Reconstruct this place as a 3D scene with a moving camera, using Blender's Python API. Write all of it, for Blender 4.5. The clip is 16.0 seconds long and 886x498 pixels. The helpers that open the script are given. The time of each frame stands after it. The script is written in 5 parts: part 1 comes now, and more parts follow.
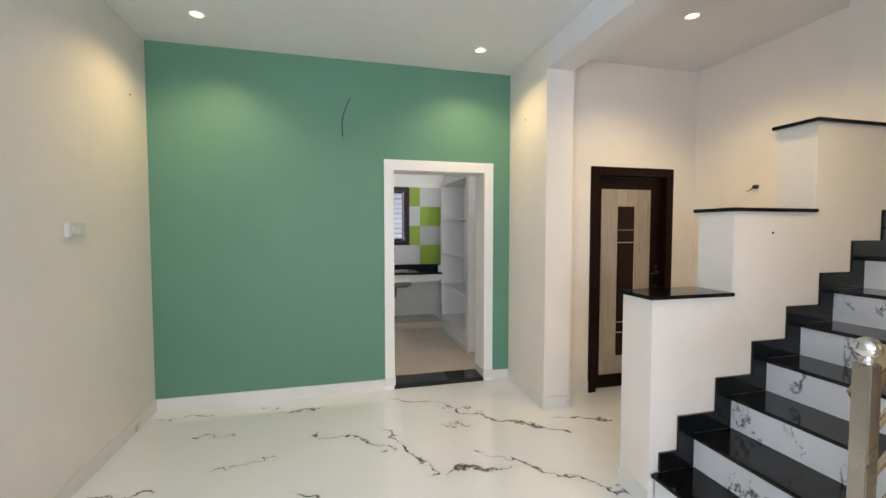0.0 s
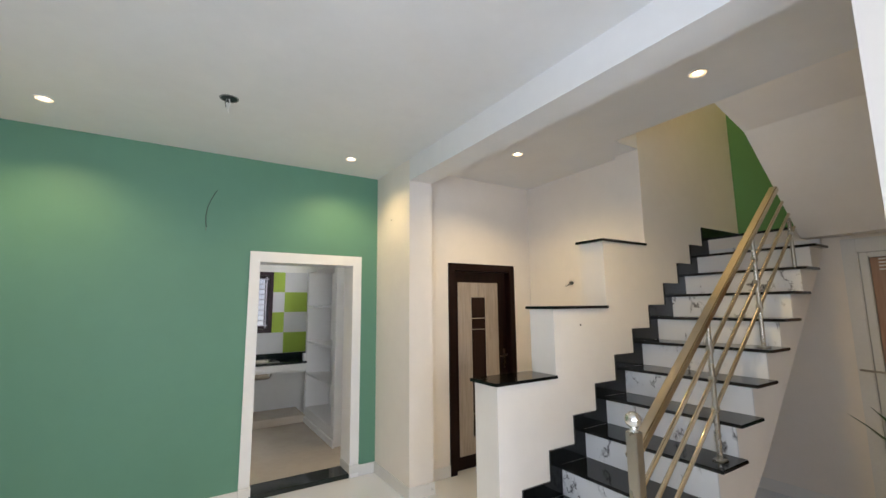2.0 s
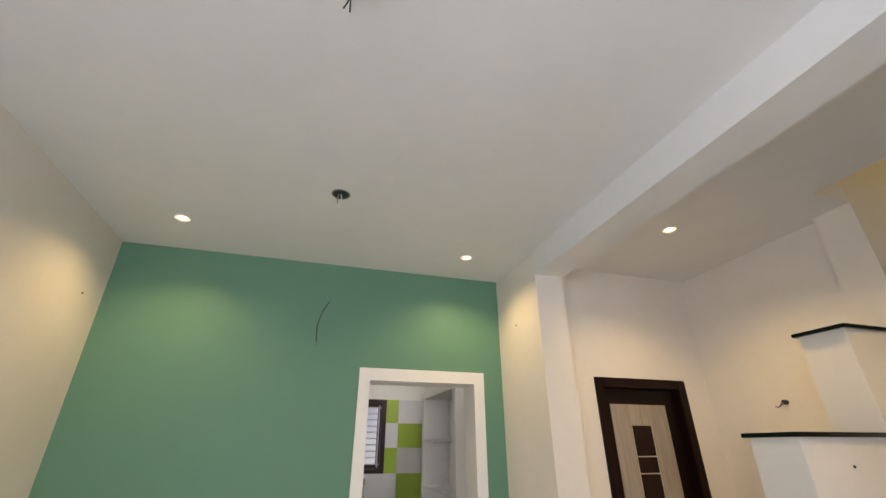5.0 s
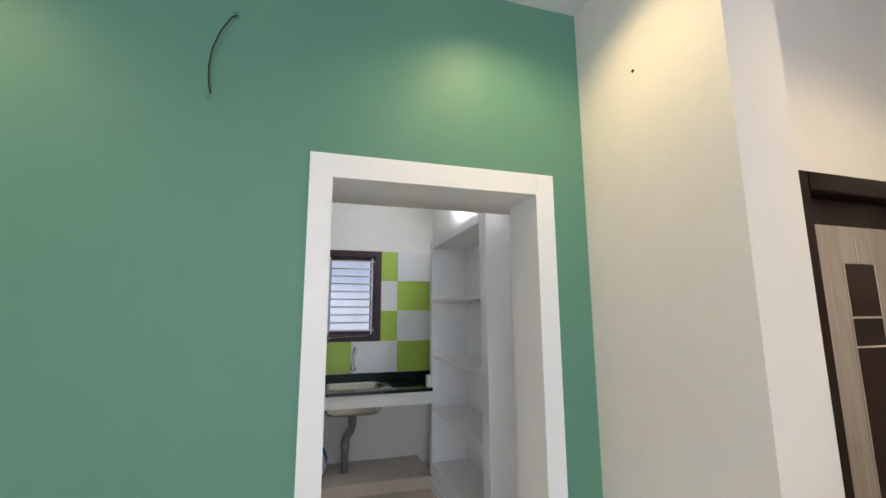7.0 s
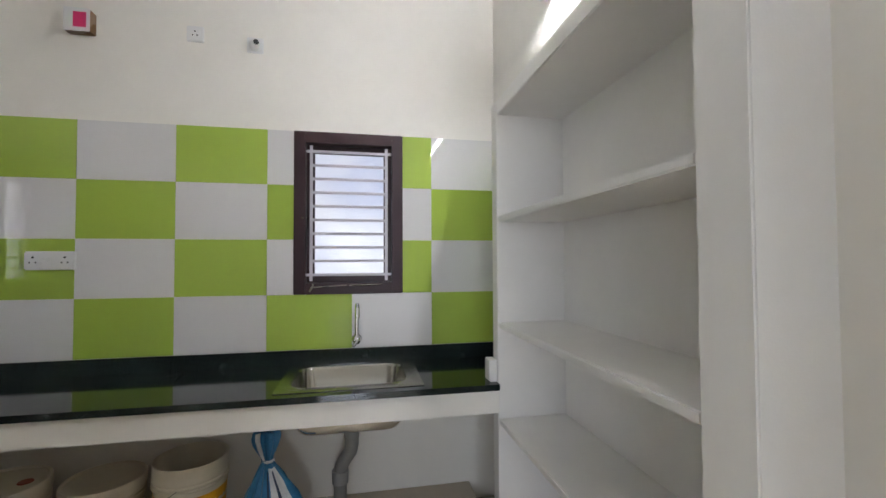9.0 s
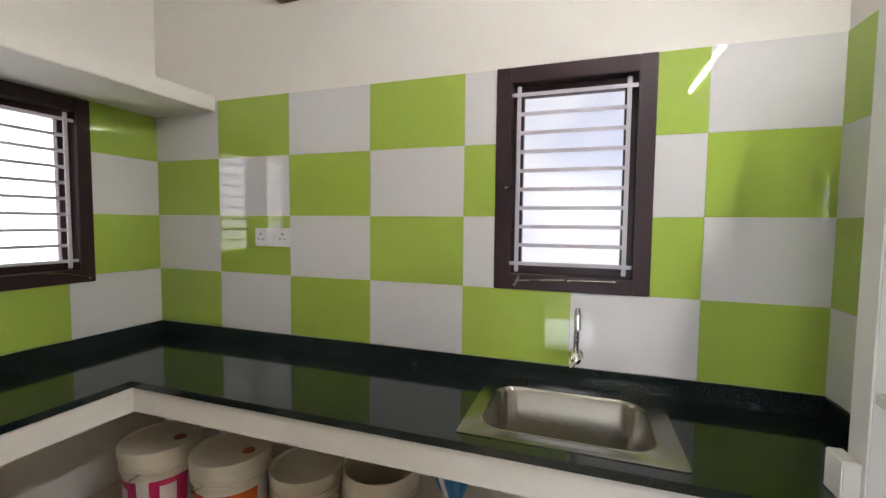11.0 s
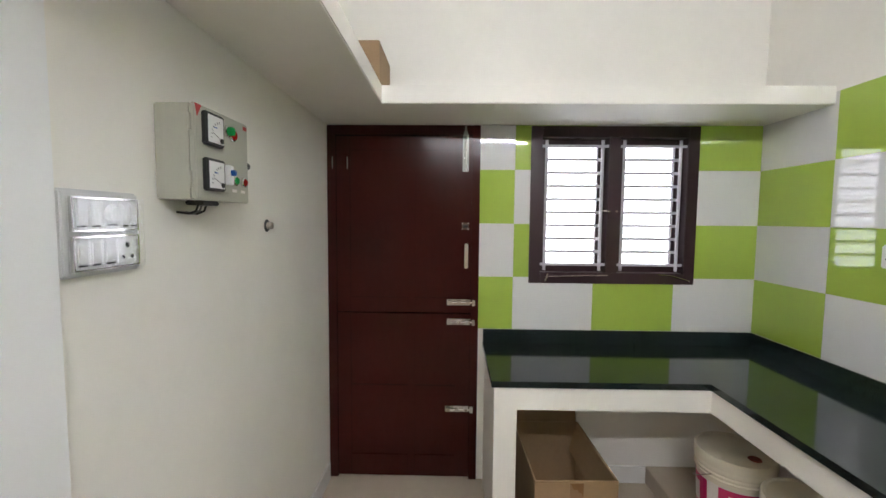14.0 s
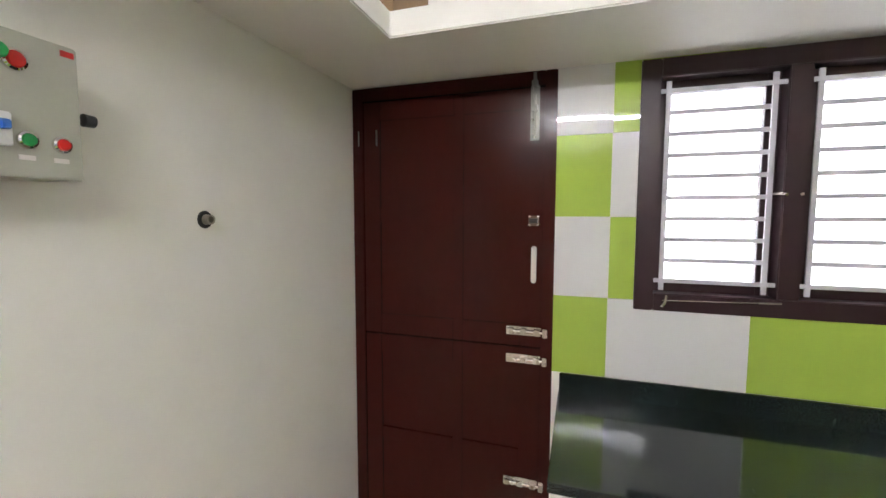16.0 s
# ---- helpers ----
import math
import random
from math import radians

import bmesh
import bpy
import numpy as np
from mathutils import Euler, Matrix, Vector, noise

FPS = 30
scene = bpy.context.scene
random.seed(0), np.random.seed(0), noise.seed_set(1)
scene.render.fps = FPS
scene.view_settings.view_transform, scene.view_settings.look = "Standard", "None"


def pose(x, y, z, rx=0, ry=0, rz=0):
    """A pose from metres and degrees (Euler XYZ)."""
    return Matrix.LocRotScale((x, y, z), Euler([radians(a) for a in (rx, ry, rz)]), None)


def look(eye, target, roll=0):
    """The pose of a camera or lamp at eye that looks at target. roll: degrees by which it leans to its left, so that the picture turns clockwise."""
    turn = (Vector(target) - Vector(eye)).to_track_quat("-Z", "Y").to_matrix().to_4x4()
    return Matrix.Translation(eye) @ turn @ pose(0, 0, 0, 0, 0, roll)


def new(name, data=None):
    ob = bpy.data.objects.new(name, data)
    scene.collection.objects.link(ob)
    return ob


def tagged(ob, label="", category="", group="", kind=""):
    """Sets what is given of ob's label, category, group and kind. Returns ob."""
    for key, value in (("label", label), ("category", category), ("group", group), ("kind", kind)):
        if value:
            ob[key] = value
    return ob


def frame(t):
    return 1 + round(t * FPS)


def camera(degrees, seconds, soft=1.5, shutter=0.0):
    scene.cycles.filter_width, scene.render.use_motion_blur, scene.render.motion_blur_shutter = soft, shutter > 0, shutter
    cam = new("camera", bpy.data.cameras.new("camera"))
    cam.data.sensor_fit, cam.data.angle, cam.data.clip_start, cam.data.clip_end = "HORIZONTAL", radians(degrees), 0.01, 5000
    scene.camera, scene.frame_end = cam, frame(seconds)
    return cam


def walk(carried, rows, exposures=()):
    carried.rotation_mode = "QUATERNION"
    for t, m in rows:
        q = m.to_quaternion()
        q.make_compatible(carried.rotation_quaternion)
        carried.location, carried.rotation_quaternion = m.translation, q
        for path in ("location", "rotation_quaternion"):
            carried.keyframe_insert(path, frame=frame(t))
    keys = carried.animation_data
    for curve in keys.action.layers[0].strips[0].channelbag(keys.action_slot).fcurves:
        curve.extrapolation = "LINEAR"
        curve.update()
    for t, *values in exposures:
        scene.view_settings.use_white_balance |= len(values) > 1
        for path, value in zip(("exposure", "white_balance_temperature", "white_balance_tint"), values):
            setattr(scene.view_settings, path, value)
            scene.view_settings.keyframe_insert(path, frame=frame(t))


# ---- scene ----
cam = camera(93.6, 16.0)
PATH = [
    (0, (0.661, 1.928, 1.435), (1.15, 3.866, 1.344), -0.0),
    (0.5, (0.661, 1.918, 1.441), (1.504, 3.73, 1.363), -0.1),
    (1, (0.643, 1.891, 1.463), (1.702, 3.587, 1.437), -0.0),
    (1.5, (0.604, 1.81, 1.509), (1.73, 3.461, 1.596), -0.2),
    (2, (0.564, 1.681, 1.565), (1.619, 3.358, 1.837), -0.6),
    (2.5, (0.526, 1.562, 1.608), (1.433, 3.274, 2.106), -0.7),
    (3, (0.492, 1.471, 1.65), (1.237, 3.184, 2.364), -0.6),
    (3.2, (0.49, 1.461, 1.66), (1.187, 3.167, 2.436), -0.5),
    (5.3, (0.758, 2.544, 1.487), (1.276, 4.273, 2.35), -0.2),
    (5.5, (0.775, 2.708, 1.49), (1.305, 4.459, 2.3), -0.3),
    (6, (0.878, 3.098, 1.463), (1.416, 4.914, 2.106), -0.1),
    (6.5, (0.994, 3.59, 1.462), (1.55, 5.452, 1.933), -0.2),
    (7, (1.11, 4.122, 1.454), (1.686, 6.012, 1.767), -0.3),
    (7.4, (1.229, 4.563, 1.44), (1.809, 6.467, 1.637), -0.3),
    (7.5, (1.248, 4.646, 1.433), (1.824, 6.553, 1.611), -0.4),
    (7.7, (1.29, 4.855, 1.411), (1.867, 6.765, 1.549), -0.1),
    (7.9, (1.344, 5.07, 1.398), (1.914, 6.984, 1.493), -0.4),
    (8, (1.368, 5.145, 1.4), (1.929, 7.063, 1.48), -0.4),
    (8.1, (1.389, 5.242, 1.378), (1.948, 7.161, 1.452), -0.5),
    (10.3, (1.554, 6.467, 1.435), (1.393, 8.46, 1.372), 0.6),
    (10.5, (1.522, 6.504, 1.477), (1.266, 8.484, 1.355), 0.4),
    (11, (1.505, 6.633, 1.465), (0.862, 8.523, 1.347), 0.6),
    (11.5, (1.463, 6.674, 1.46), (0.451, 8.395, 1.342), 0.8),
    (12, (1.474, 6.712, 1.458), (0.074, 8.135, 1.334), 0.8),
    (12.5, (1.49, 6.703, 1.465), (-0.224, 7.725, 1.332), 0.6),
    (13, (1.522, 6.661, 1.484), (-0.385, 7.249, 1.343), 0.5),
    (13.5, (1.569, 6.632, 1.509), (-0.416, 6.834, 1.374), 0.5),
    (14, (1.564, 6.663, 1.519), (-0.43, 6.62, 1.379), 0.5),
    (14.5, (1.404, 6.733, 1.448), (-0.585, 6.585, 1.296), 0.4),
    (15, (1.143, 6.79, 1.416), (-0.838, 6.58, 1.246), 0.3),
    (15.5, (0.96, 6.812, 1.431), (-1.011, 6.534, 1.236), 0.2),
    (16, (0.847, 6.903, 1.501), (-1.048, 6.284, 1.344), 0.1),
]
EXPOSURES = [(0.0, -0.05, 6200, 14), (1.5, -0.06, 6050, 13), (2.5, -0.28, 6500, 14), (3.2, -0.53, 6700, 15), (5.3, -0.26, 6800, 16), (6.3, -0.08, 6350, 15),
             (7.0, -0.04, 5900, 13), (7.5, -0.13, 5700, 12), (8.2, 0.06, 5850, 13), (10.3, 0.57, 6700, 15), (11.5, 0.61, 6550, 15), (12.5, 1.04, 6350, 14), (13.3, 1.10, 6300, 13), (14.5, 1.08, 6250, 13), (15.0, 1.24, 6270, 13), (15.5, 1.32, 6300, 14), (16.0, 1.31, 6350, 15)]
walk(cam, [(t, look(eye, target, roll)) for t, eye, target, roll in PATH], EXPOSURES)

# ---- plan, in metres ----
LEFT = -0.79            # inner face of the outer wall on the door and window side
GREEN = 5.715           # hall face of the wall between hall and kitchen
KIT = 5.955              # kitchen face of the same wall
BACK = 8.36             # kitchen wall behind the sink
KRIGHT = 2.295          # kitchen wall on the shelf side
HFLOOR = -0.036
HCEIL = 2.918
KCEIL = 3.04
HRIGHT = 2.284          # hall side of the beam and the wall stub
LOBBY = 2.52           # lobby side of the same wall
STAIR = 3.735           # face of the wall beside the flight
OUT = 2.88              # open side of the flight
SPLASH = 0.90           # top of the granite upstand, bottom of the tiles
TOP = 0.822              # worktop
RISE, GO, X1, Z1 = 0.1855, 0.243, 2.264, 0.16

# ---- world and light ----
world = bpy.data.worlds.new("world")
scene.world = world
world.use_nodes = True
wn = world.node_tree.nodes
sky = wn.new("ShaderNodeTexSky")
sky.sky_type, sky.sun_disc = "NISHITA", False
sky.sun_elevation, sky.sun_rotation = radians(59), radians(58)
world.node_tree.links.new(sky.outputs[0], wn["Background"].inputs[0])
wn["Background"].inputs[1].default_value = 0.1


def lamp(name, kind, m, energy, color=(1, 1, 1), **props):
    data = bpy.data.lights.new(name, kind)
    data.energy, data.color = energy, color
    ob = new(name, data)
    ob.matrix_world = m
    if kind == "AREA":
        data.shape, data.size, data.size_y = "RECTANGLE", props["w"], props["h"]
    if kind == "SPOT":
        data.spot_size, data.spot_blend, data.shadow_soft_size = radians(props["cone"]), props["blend"], props["soft"]
    if kind == "SUN":
        data.angle = radians(props["angle"])
    return ob


lamp("sun", "SUN", look((8, 5, 16), (0, 0, 0)), 2.0, (1.0, 0.95, 0.88), angle=0.5)
# daylight in the hall's own window openings, behind the walk's start
lamp("unseen_daylight", "AREA", look((0.75, -1.55, 1.6), (0.85, 3.0, 2.2)), 84, (0.85, 0.92, 1.0), w=2.0, h=1.3)
lamp("unseen_daylight", "AREA", look((-0.90, 0.85, 1.75), (0.5, 2.4, 2.9)), 56, (0.80, 0.89, 1.0), w=1.2, h=1.2)
# unseen amber fill lamp, added under the closed stairwell ceiling
lamp("stairwell_fill", "AREA", look((4.4, 3.3, 5.0), (4.4, 3.3, 0)), 16, (1.0, 0.76, 0.40), w=0.9, h=0.5)
# warm fill added to brighten the lobby, set in an unseen opening
lamp("unseen_daylight", "AREA", look((3.7, 1.62, 1.5), (3.9, 4.0, 1.5)), 1.3, (1.0, 0.86, 0.68), w=1.0, h=1.1)
WARM = (1.0, 0.73, 0.33)
DOWNLIGHTS = [(-0.262, 5.18), (1.816, 5.247), (3.057, 4.367), (3.077, 2.82)]
for x, y in DOWNLIGHTS:
    lamp("downlight_beam", "SPOT", pose(x, y, HCEIL - 0.012), 42 if x < HRIGHT else 62, WARM, cone=138, blend=0.75, soft=0.03)


# ---- materials ----
def nodes_of(name):
    m = bpy.data.materials.new(name)
    m.use_nodes = True
    return m, m.node_tree.nodes, m.node_tree.links, m.node_tree.nodes["Principled BSDF"]


def place(n, l, scale=(1, 1, 1), turn=(0, 0, 0)):
    g, mp = n.new("ShaderNodeNewGeometry"), n.new("ShaderNodeMapping")
    mp.inputs["Scale"].default_value, mp.inputs["Rotation"].default_value = scale, turn
    l.new(g.outputs["Position"], mp.inputs["Vector"])
    return mp.outputs["Vector"]


def noise_tex(n, l, vec, scale, detail=4, rough=0.55, distort=0.0):
    t = n.new("ShaderNodeTexNoise")
    for k, v in (("Scale", scale), ("Detail", detail), ("Roughness", rough), ("Distortion", distort)):
        t.inputs[k].default_value = v
    l.new(vec, t.inputs["Vector"])
    return t.outputs["Fac"]


def ramp(n, l, fac, a, b, lo=0.3, hi=0.7):
    r = n.new("ShaderNodeValToRGB")
    r.color_ramp.elements[0].position, r.color_ramp.elements[1].position = lo, hi
    r.color_ramp.elements[0].color, r.color_ramp.elements[1].color = (*a, 1), (*b, 1)
    l.new(fac, r.inputs["Fac"])
    return r.outputs["Color"]


def blend_of(n, l, fac, a, b, mode="MIX"):
    mx = n.new("ShaderNodeMixRGB")
    mx.blend_type = mode
    for k, v in (("Fac", fac), ("Color1", a), ("Color2", b)):
        if isinstance(v, (int, float)):
            mx.inputs[k].default_value = v
        elif isinstance(v, tuple):
            mx.inputs[k].default_value = (*v, 1)
        else:
            l.new(v, mx.inputs[k])
    return mx.outputs["Color"]


def bump(n, l, height, p, strength, dist=0.01):
    b = n.new("ShaderNodeBump")
    b.inputs["Strength"].default_value, b.inputs["Distance"].default_value = strength, dist
    l.new(height, b.inputs["Height"])
    l.new(b.outputs["Normal"], p.inputs["Normal"])


def surface(name, base, rough=0.5, metal=0.0, vary=0.06, big=1.2, fine=60, relief=0.1, spec=0.5, coat=0.0, stretch=(1, 1, 1), rough_vary=0.08):
    """Paint, plaster, metal, plastic: colour at two scales, fine relief, uneven gloss."""
    m, n, l, p = nodes_of(name)
    v = place(n, l, stretch)
    dark = tuple(c * (1 - vary) for c in base)
    light = tuple(min(1, c * (1 + vary)) for c in base)
    c1 = ramp(n, l, noise_tex(n, l, v, big, 5), dark, light)
    c2 = ramp(n, l, noise_tex(n, l, v, fine, 3), (1 - vary * 0.7,) * 3, (1, 1, 1))
    l.new(blend_of(n, l, 1.0, c1, c2, "MULTIPLY"), p.inputs["Base Color"])
    p.inputs["Metallic"].default_value = metal
    p.inputs["Specular IOR Level"].default_value = spec
    p.inputs["Coat Weight"].default_value = coat
    p.inputs["Coat Roughness"].default_value = 0.08
    rr = ramp(n, l, noise_tex(n, l, v, big * 4, 4), (max(0.02, rough - rough_vary),) * 3, (min(1, rough + rough_vary),) * 3)
    l.new(rr, p.inputs["Roughness"])
    if relief:
        bump(n, l, noise_tex(n, l, v, fine * 1.5, 4), p, relief, 0.004)
    return m


def wall_paint(name, base, rough=0.55):
    """Rolled emulsion on trowelled plaster: slow waves and a fine stipple."""
    m, n, l, p = nodes_of(name)
    v = place(n, l)
    c1 = ramp(n, l, noise_tex(n, l, v, 0.8, 4), tuple(c * 0.955 for c in base), tuple(min(1, c * 1.03) for c in base))
    c2 = ramp(n, l, noise_tex(n, l, v, 7, 6, 0.7), (0.965,) * 3, (1, 1, 1))
    l.new(blend_of(n, l, 1.0, c1, c2, "MULTIPLY"), p.inputs["Base Color"])
    p.inputs["Roughness"].default_value = rough
    p.inputs["Specular IOR Level"].default_value = 0.35
    h = n.new("ShaderNodeMath")
    h.operation = "MULTIPLY_ADD"
    h.inputs[1].default_value = 6.0
    l.new(noise_tex(n, l, v, 3.0, 3), h.inputs[0])
    l.new(noise_tex(n, l, v, 170, 3), h.inputs[2])
    bump(n, l, h.outputs[0], p, 0.12, 0.002)
    return m


def marble(name, base=(0.80, 0.80, 0.79), vein=(0.05, 0.05, 0.055), scale=1.0, turn=0.5, rough=0.06, cover=0.56):
    """White vitrified tile with broken dark veins."""
    m, n, l, p = nodes_of(name)
    v = place(n, l, (scale * 0.62, scale * 1.75, scale * 1.2), (0.3, 0.2, turn))
    warp = noise_tex(n, l, v, 2.6, 5, 0.6)
    off = n.new("ShaderNodeVectorMath")
    off.operation = "MULTIPLY_ADD"
    off.inputs[1].default_value = (0.55, 0.55, 0.55)
    l.new(warp, off.inputs[0])
    l.new(v, off.inputs[2])
    line = noise_tex(n, l, off.outputs[0], 0.95, 4, 0.55, 0.3)
    d = n.new("ShaderNodeMath")
    d.operation = "SUBTRACT"
    d.inputs[1].default_value = 0.5
    l.new(line, d.inputs[0])
    a = n.new("ShaderNodeMath")
    a.operation = "ABSOLUTE"
    l.new(d.outputs[0], a.inputs[0])
    knots = ramp(n, l, noise_tex(n, l, v, 3.4, 3), (0.22,) * 3, (2.6,) * 3, 0.46, 0.78)
    q = n.new("ShaderNodeMath")
    q.operation = "DIVIDE"
    l.new(a.outputs[0], q.inputs[0])
    l.new(knots, q.inputs[1])
    thin = ramp(n, l, q.outputs[0], (1, 1, 1), (0, 0, 0), 0.006, 0.022)
    soft = ramp(n, l, a.outputs[0], (1, 1, 1), (0, 0, 0), 0.0, 0.06)
    mask = ramp(n, l, noise_tex(n, l, v, 1.15, 3, 0.6), (0, 0, 0), (1, 1, 1), cover, cover + 0.05)
    grain = ramp(n, l, noise_tex(n, l, v, 24, 4), (0.45,) * 3, (1, 1, 1), 0.35, 0.6)
    fac = blend_of(n, l, 1.0, blend_of(n, l, 1.0, thin, mask, "MULTIPLY"), grain, "MULTIPLY")
    haze = blend_of(n, l, 1.0, blend_of(n, l, 1.0, soft, mask, "MULTIPLY"), (0.13, 0.13, 0.13), "MULTIPLY")
    cloud = ramp(n, l, noise_tex(n, l, v, 0.9, 4), tuple(c * 0.96 for c in base), base)
    c = blend_of(n, l, haze, cloud, (0.35, 0.35, 0.36))
    l.new(blend_of(n, l, fac, c, vein), p.inputs["Base Color"])
    p.inputs["Roughness"].default_value = rough
    bump(n, l, noise_tex(n, l, v, 9, 2), p, 0.015, 0.002)
    return m


def granite(name, tint=(0.85, 1.0, 0.95), spec=0.46, scuffs=0.06):
    """Polished black granite with fine grey flecks, cloudy wiping marks and a few pale scuffs."""
    m, n, l, p = nodes_of(name)
    v = place(n, l)
    f = ramp(n, l, noise_tex(n, l, v, 210, 5, 0.7), (0.009, 0.0115, 0.012), (0.055, 0.062, 0.060), 0.5, 0.75)
    c = ramp(n, l, noise_tex(n, l, v, 3.0, 5), (0.5, 0.5, 0.5), (1, 1, 1))
    stone = blend_of(n, l, 1.0, blend_of(n, l, 1.0, f, c, "MULTIPLY"), tint, "MULTIPLY")
    streak = ramp(n, l, noise_tex(n, l, place(n, l, (9, 30, 9), (0, 0, 0.6)), 1.0, 3), (0, 0, 0), (1, 1, 1), 0.66, 0.74)
    spots = ramp(n, l, noise_tex(n, l, v, 6.5, 2), (0, 0, 0), (scuffs * 5,) * 3, 0.58, 0.66)
    l.new(blend_of(n, l, blend_of(n, l, 1.0, streak, spots, "MULTIPLY"), stone, (0.28, 0.29, 0.27)), p.inputs["Base Color"])
    dust = ramp(n, l, noise_tex(n, l, v, 5, 6, 0.7), (0.075,) * 3, (0.125,) * 3, 0.35, 0.75)
    l.new(dust, p.inputs["Roughness"])
    p.inputs["Specular IOR Level"].default_value = spec
    return m


def timber(name, a, b, rough=0.35, along=(30, 30, 2.0), coat=0.0, spec=0.5):
    m, n, l, p = nodes_of(name)
    v = place(n, l, along)
    g = noise_tex(n, l, v, 1.6, 7, 0.65, 0.6)
    c1 = ramp(n, l, g, a, b, 0.32, 0.68)
    c2 = ramp(n, l, noise_tex(n, l, place(n, l), 1.4, 3), (0.82,) * 3, (1, 1, 1))
    l.new(blend_of(n, l, 1.0, c1, c2, "MULTIPLY"), p.inputs["Base Color"])
    p.inputs["Roughness"].default_value = rough
    p.inputs["Specular IOR Level"].default_value = spec
    p.inputs["Coat Weight"].default_value = coat
    p.inputs["Coat Roughness"].default_value = 0.12
    bump(n, l, g, p, 0.06, 0.002)
    return m


def glow(name, color, strength):
    m, n, l, p = nodes_of(name)
    p.inputs["Base Color"].default_value = (0.9, 0.9, 0.9, 1)
    p.inputs["Emission Color"].default_value = (*color, 1)
    p.inputs["Emission Strength"].default_value = strength
    return m


def sky_glow(name, strength, shade, bright=(1.0, 1.0, 1.0)):
    """Out-of-focus daylight: pale sky with a faint bluish shade of distant leaves."""
    m, n, l, p = nodes_of(name)
    c = ramp(n, l, noise_tex(n, l, place(n, l), 1.3, 3), shade, bright, 0.42, 0.64)
    l.new(c, p.inputs["Emission Color"])
    p.inputs["Base Color"].default_value = (0, 0, 0, 1)
    p.inputs["Roughness"].default_value = 1.0
    p.inputs["Specular IOR Level"].default_value = 0.0
    p.inputs["Emission Strength"].default_value = strength
    return m


def glass(name, color=(1, 1, 1), rough=0.0):
    m, n, l, p = nodes_of(name)
    p.inputs["Base Color"].default_value = (*color, 1)
    p.inputs["Transmission Weight"].default_value = 1.0
    p.inputs["Roughness"].default_value = rough
    p.inputs["IOR"].default_value = 1.45
    return m


def veined_floor(name, runs, base=(0.80, 0.82, 0.85), vein=(0.035, 0.033, 0.035)):
    """Polished white tile printed with wandering dark veins along given runs: two ends and a weight each."""
    m, n, l, p = nodes_of(name)
    v = place(n, l)

    def vec(op, a, b, c=None):
        t = n.new("ShaderNodeVectorMath")
        t.operation = op
        for i, s in enumerate((a, b, c)):
            if s is None:
                continue
            if isinstance(s, tuple):
                t.inputs[i].default_value = s
            else:
                l.new(s, t.inputs[i])
        return t

    def num(op, a, b, clamp=False):
        t = n.new("ShaderNodeMath")
        t.operation, t.use_clamp = op, clamp
        for i, s in enumerate((a, b)):
            if isinstance(s, (int, float)):
                t.inputs[i].default_value = s
            else:
                l.new(s, t.inputs[i])
        return t.outputs[0]

    q = v
    for scale, amount in ((2.2, 0.20), (8.0, 0.10), (30.0, 0.022)):
        t = n.new("ShaderNodeTexNoise")
        t.inputs["Scale"].default_value, t.inputs["Detail"].default_value = scale, 2
        l.new(v, t.inputs["Vector"])
        o = vec("SUBTRACT", t.outputs["Color"], (0.5, 0.5, 0.5)).outputs[0]
        q = vec("MULTIPLY_ADD", o, (amount * 2, amount * 2, 0), q).outputs[0]
    swell = ramp(n, l, noise_tex(n, l, v, 6.5, 3, 0.6), (0.10,) * 3, (1.0,) * 3, 0.42, 0.72)
    best = 10.0
    for x0, y0, x1, y1, w in runs:
        dx, dy = x1 - x0, y1 - y0
        k = 1 / (dx * dx + dy * dy)
        a = vec("SUBTRACT", q, (x0, y0, HFLOOR)).outputs[0]
        u = num("MULTIPLY", vec("DOT_PRODUCT", a, (dx, dy, 0)).outputs["Value"], k, True)
        s = vec("MULTIPLY", (dx, dy, 0), u).outputs[0]
        d = vec("LENGTH", vec("SUBTRACT", a, s).outputs[0], None).outputs["Value"]
        best = num("MINIMUM", num("DIVIDE", d, w), best)
    core = ramp(n, l, num("DIVIDE", best, swell), (1, 1, 1), (0, 0, 0), 0.013, 0.032)
    hair = ramp(n, l, best, (0.8,) * 3, (0, 0, 0), 0.0008, 0.0045)
    haze = ramp(n, l, best, (0.16,) * 3, (0, 0, 0), 0.0, 0.06)
    grain = ramp(n, l, noise_tex(n, l, v, 45, 4), (0.35,) * 3, (1, 1, 1), 0.36, 0.55)
    mark = blend_of(n, l, 1.0, blend_of(n, l, 1.0, core, hair, "LIGHTEN"), grain, "MULTIPLY")
    cloud = ramp(n, l, noise_tex(n, l, v, 0.9, 4), tuple(c * 0.96 for c in base), base)
    c = blend_of(n, l, haze, cloud, (0.42, 0.42, 0.43))
    l.new(blend_of(n, l, mark, c, vein), p.inputs["Base Color"])
    p.inputs["Roughness"].default_value = 0.035
    p.inputs["Specular IOR Level"].default_value = 0.65
    p.inputs["Coat Weight"].default_value = 0.7
    p.inputs["Coat Roughness"].default_value = 0.02
    bump(n, l, noise_tex(n, l, v, 5, 2), p, 0.012, 0.002)
    return m


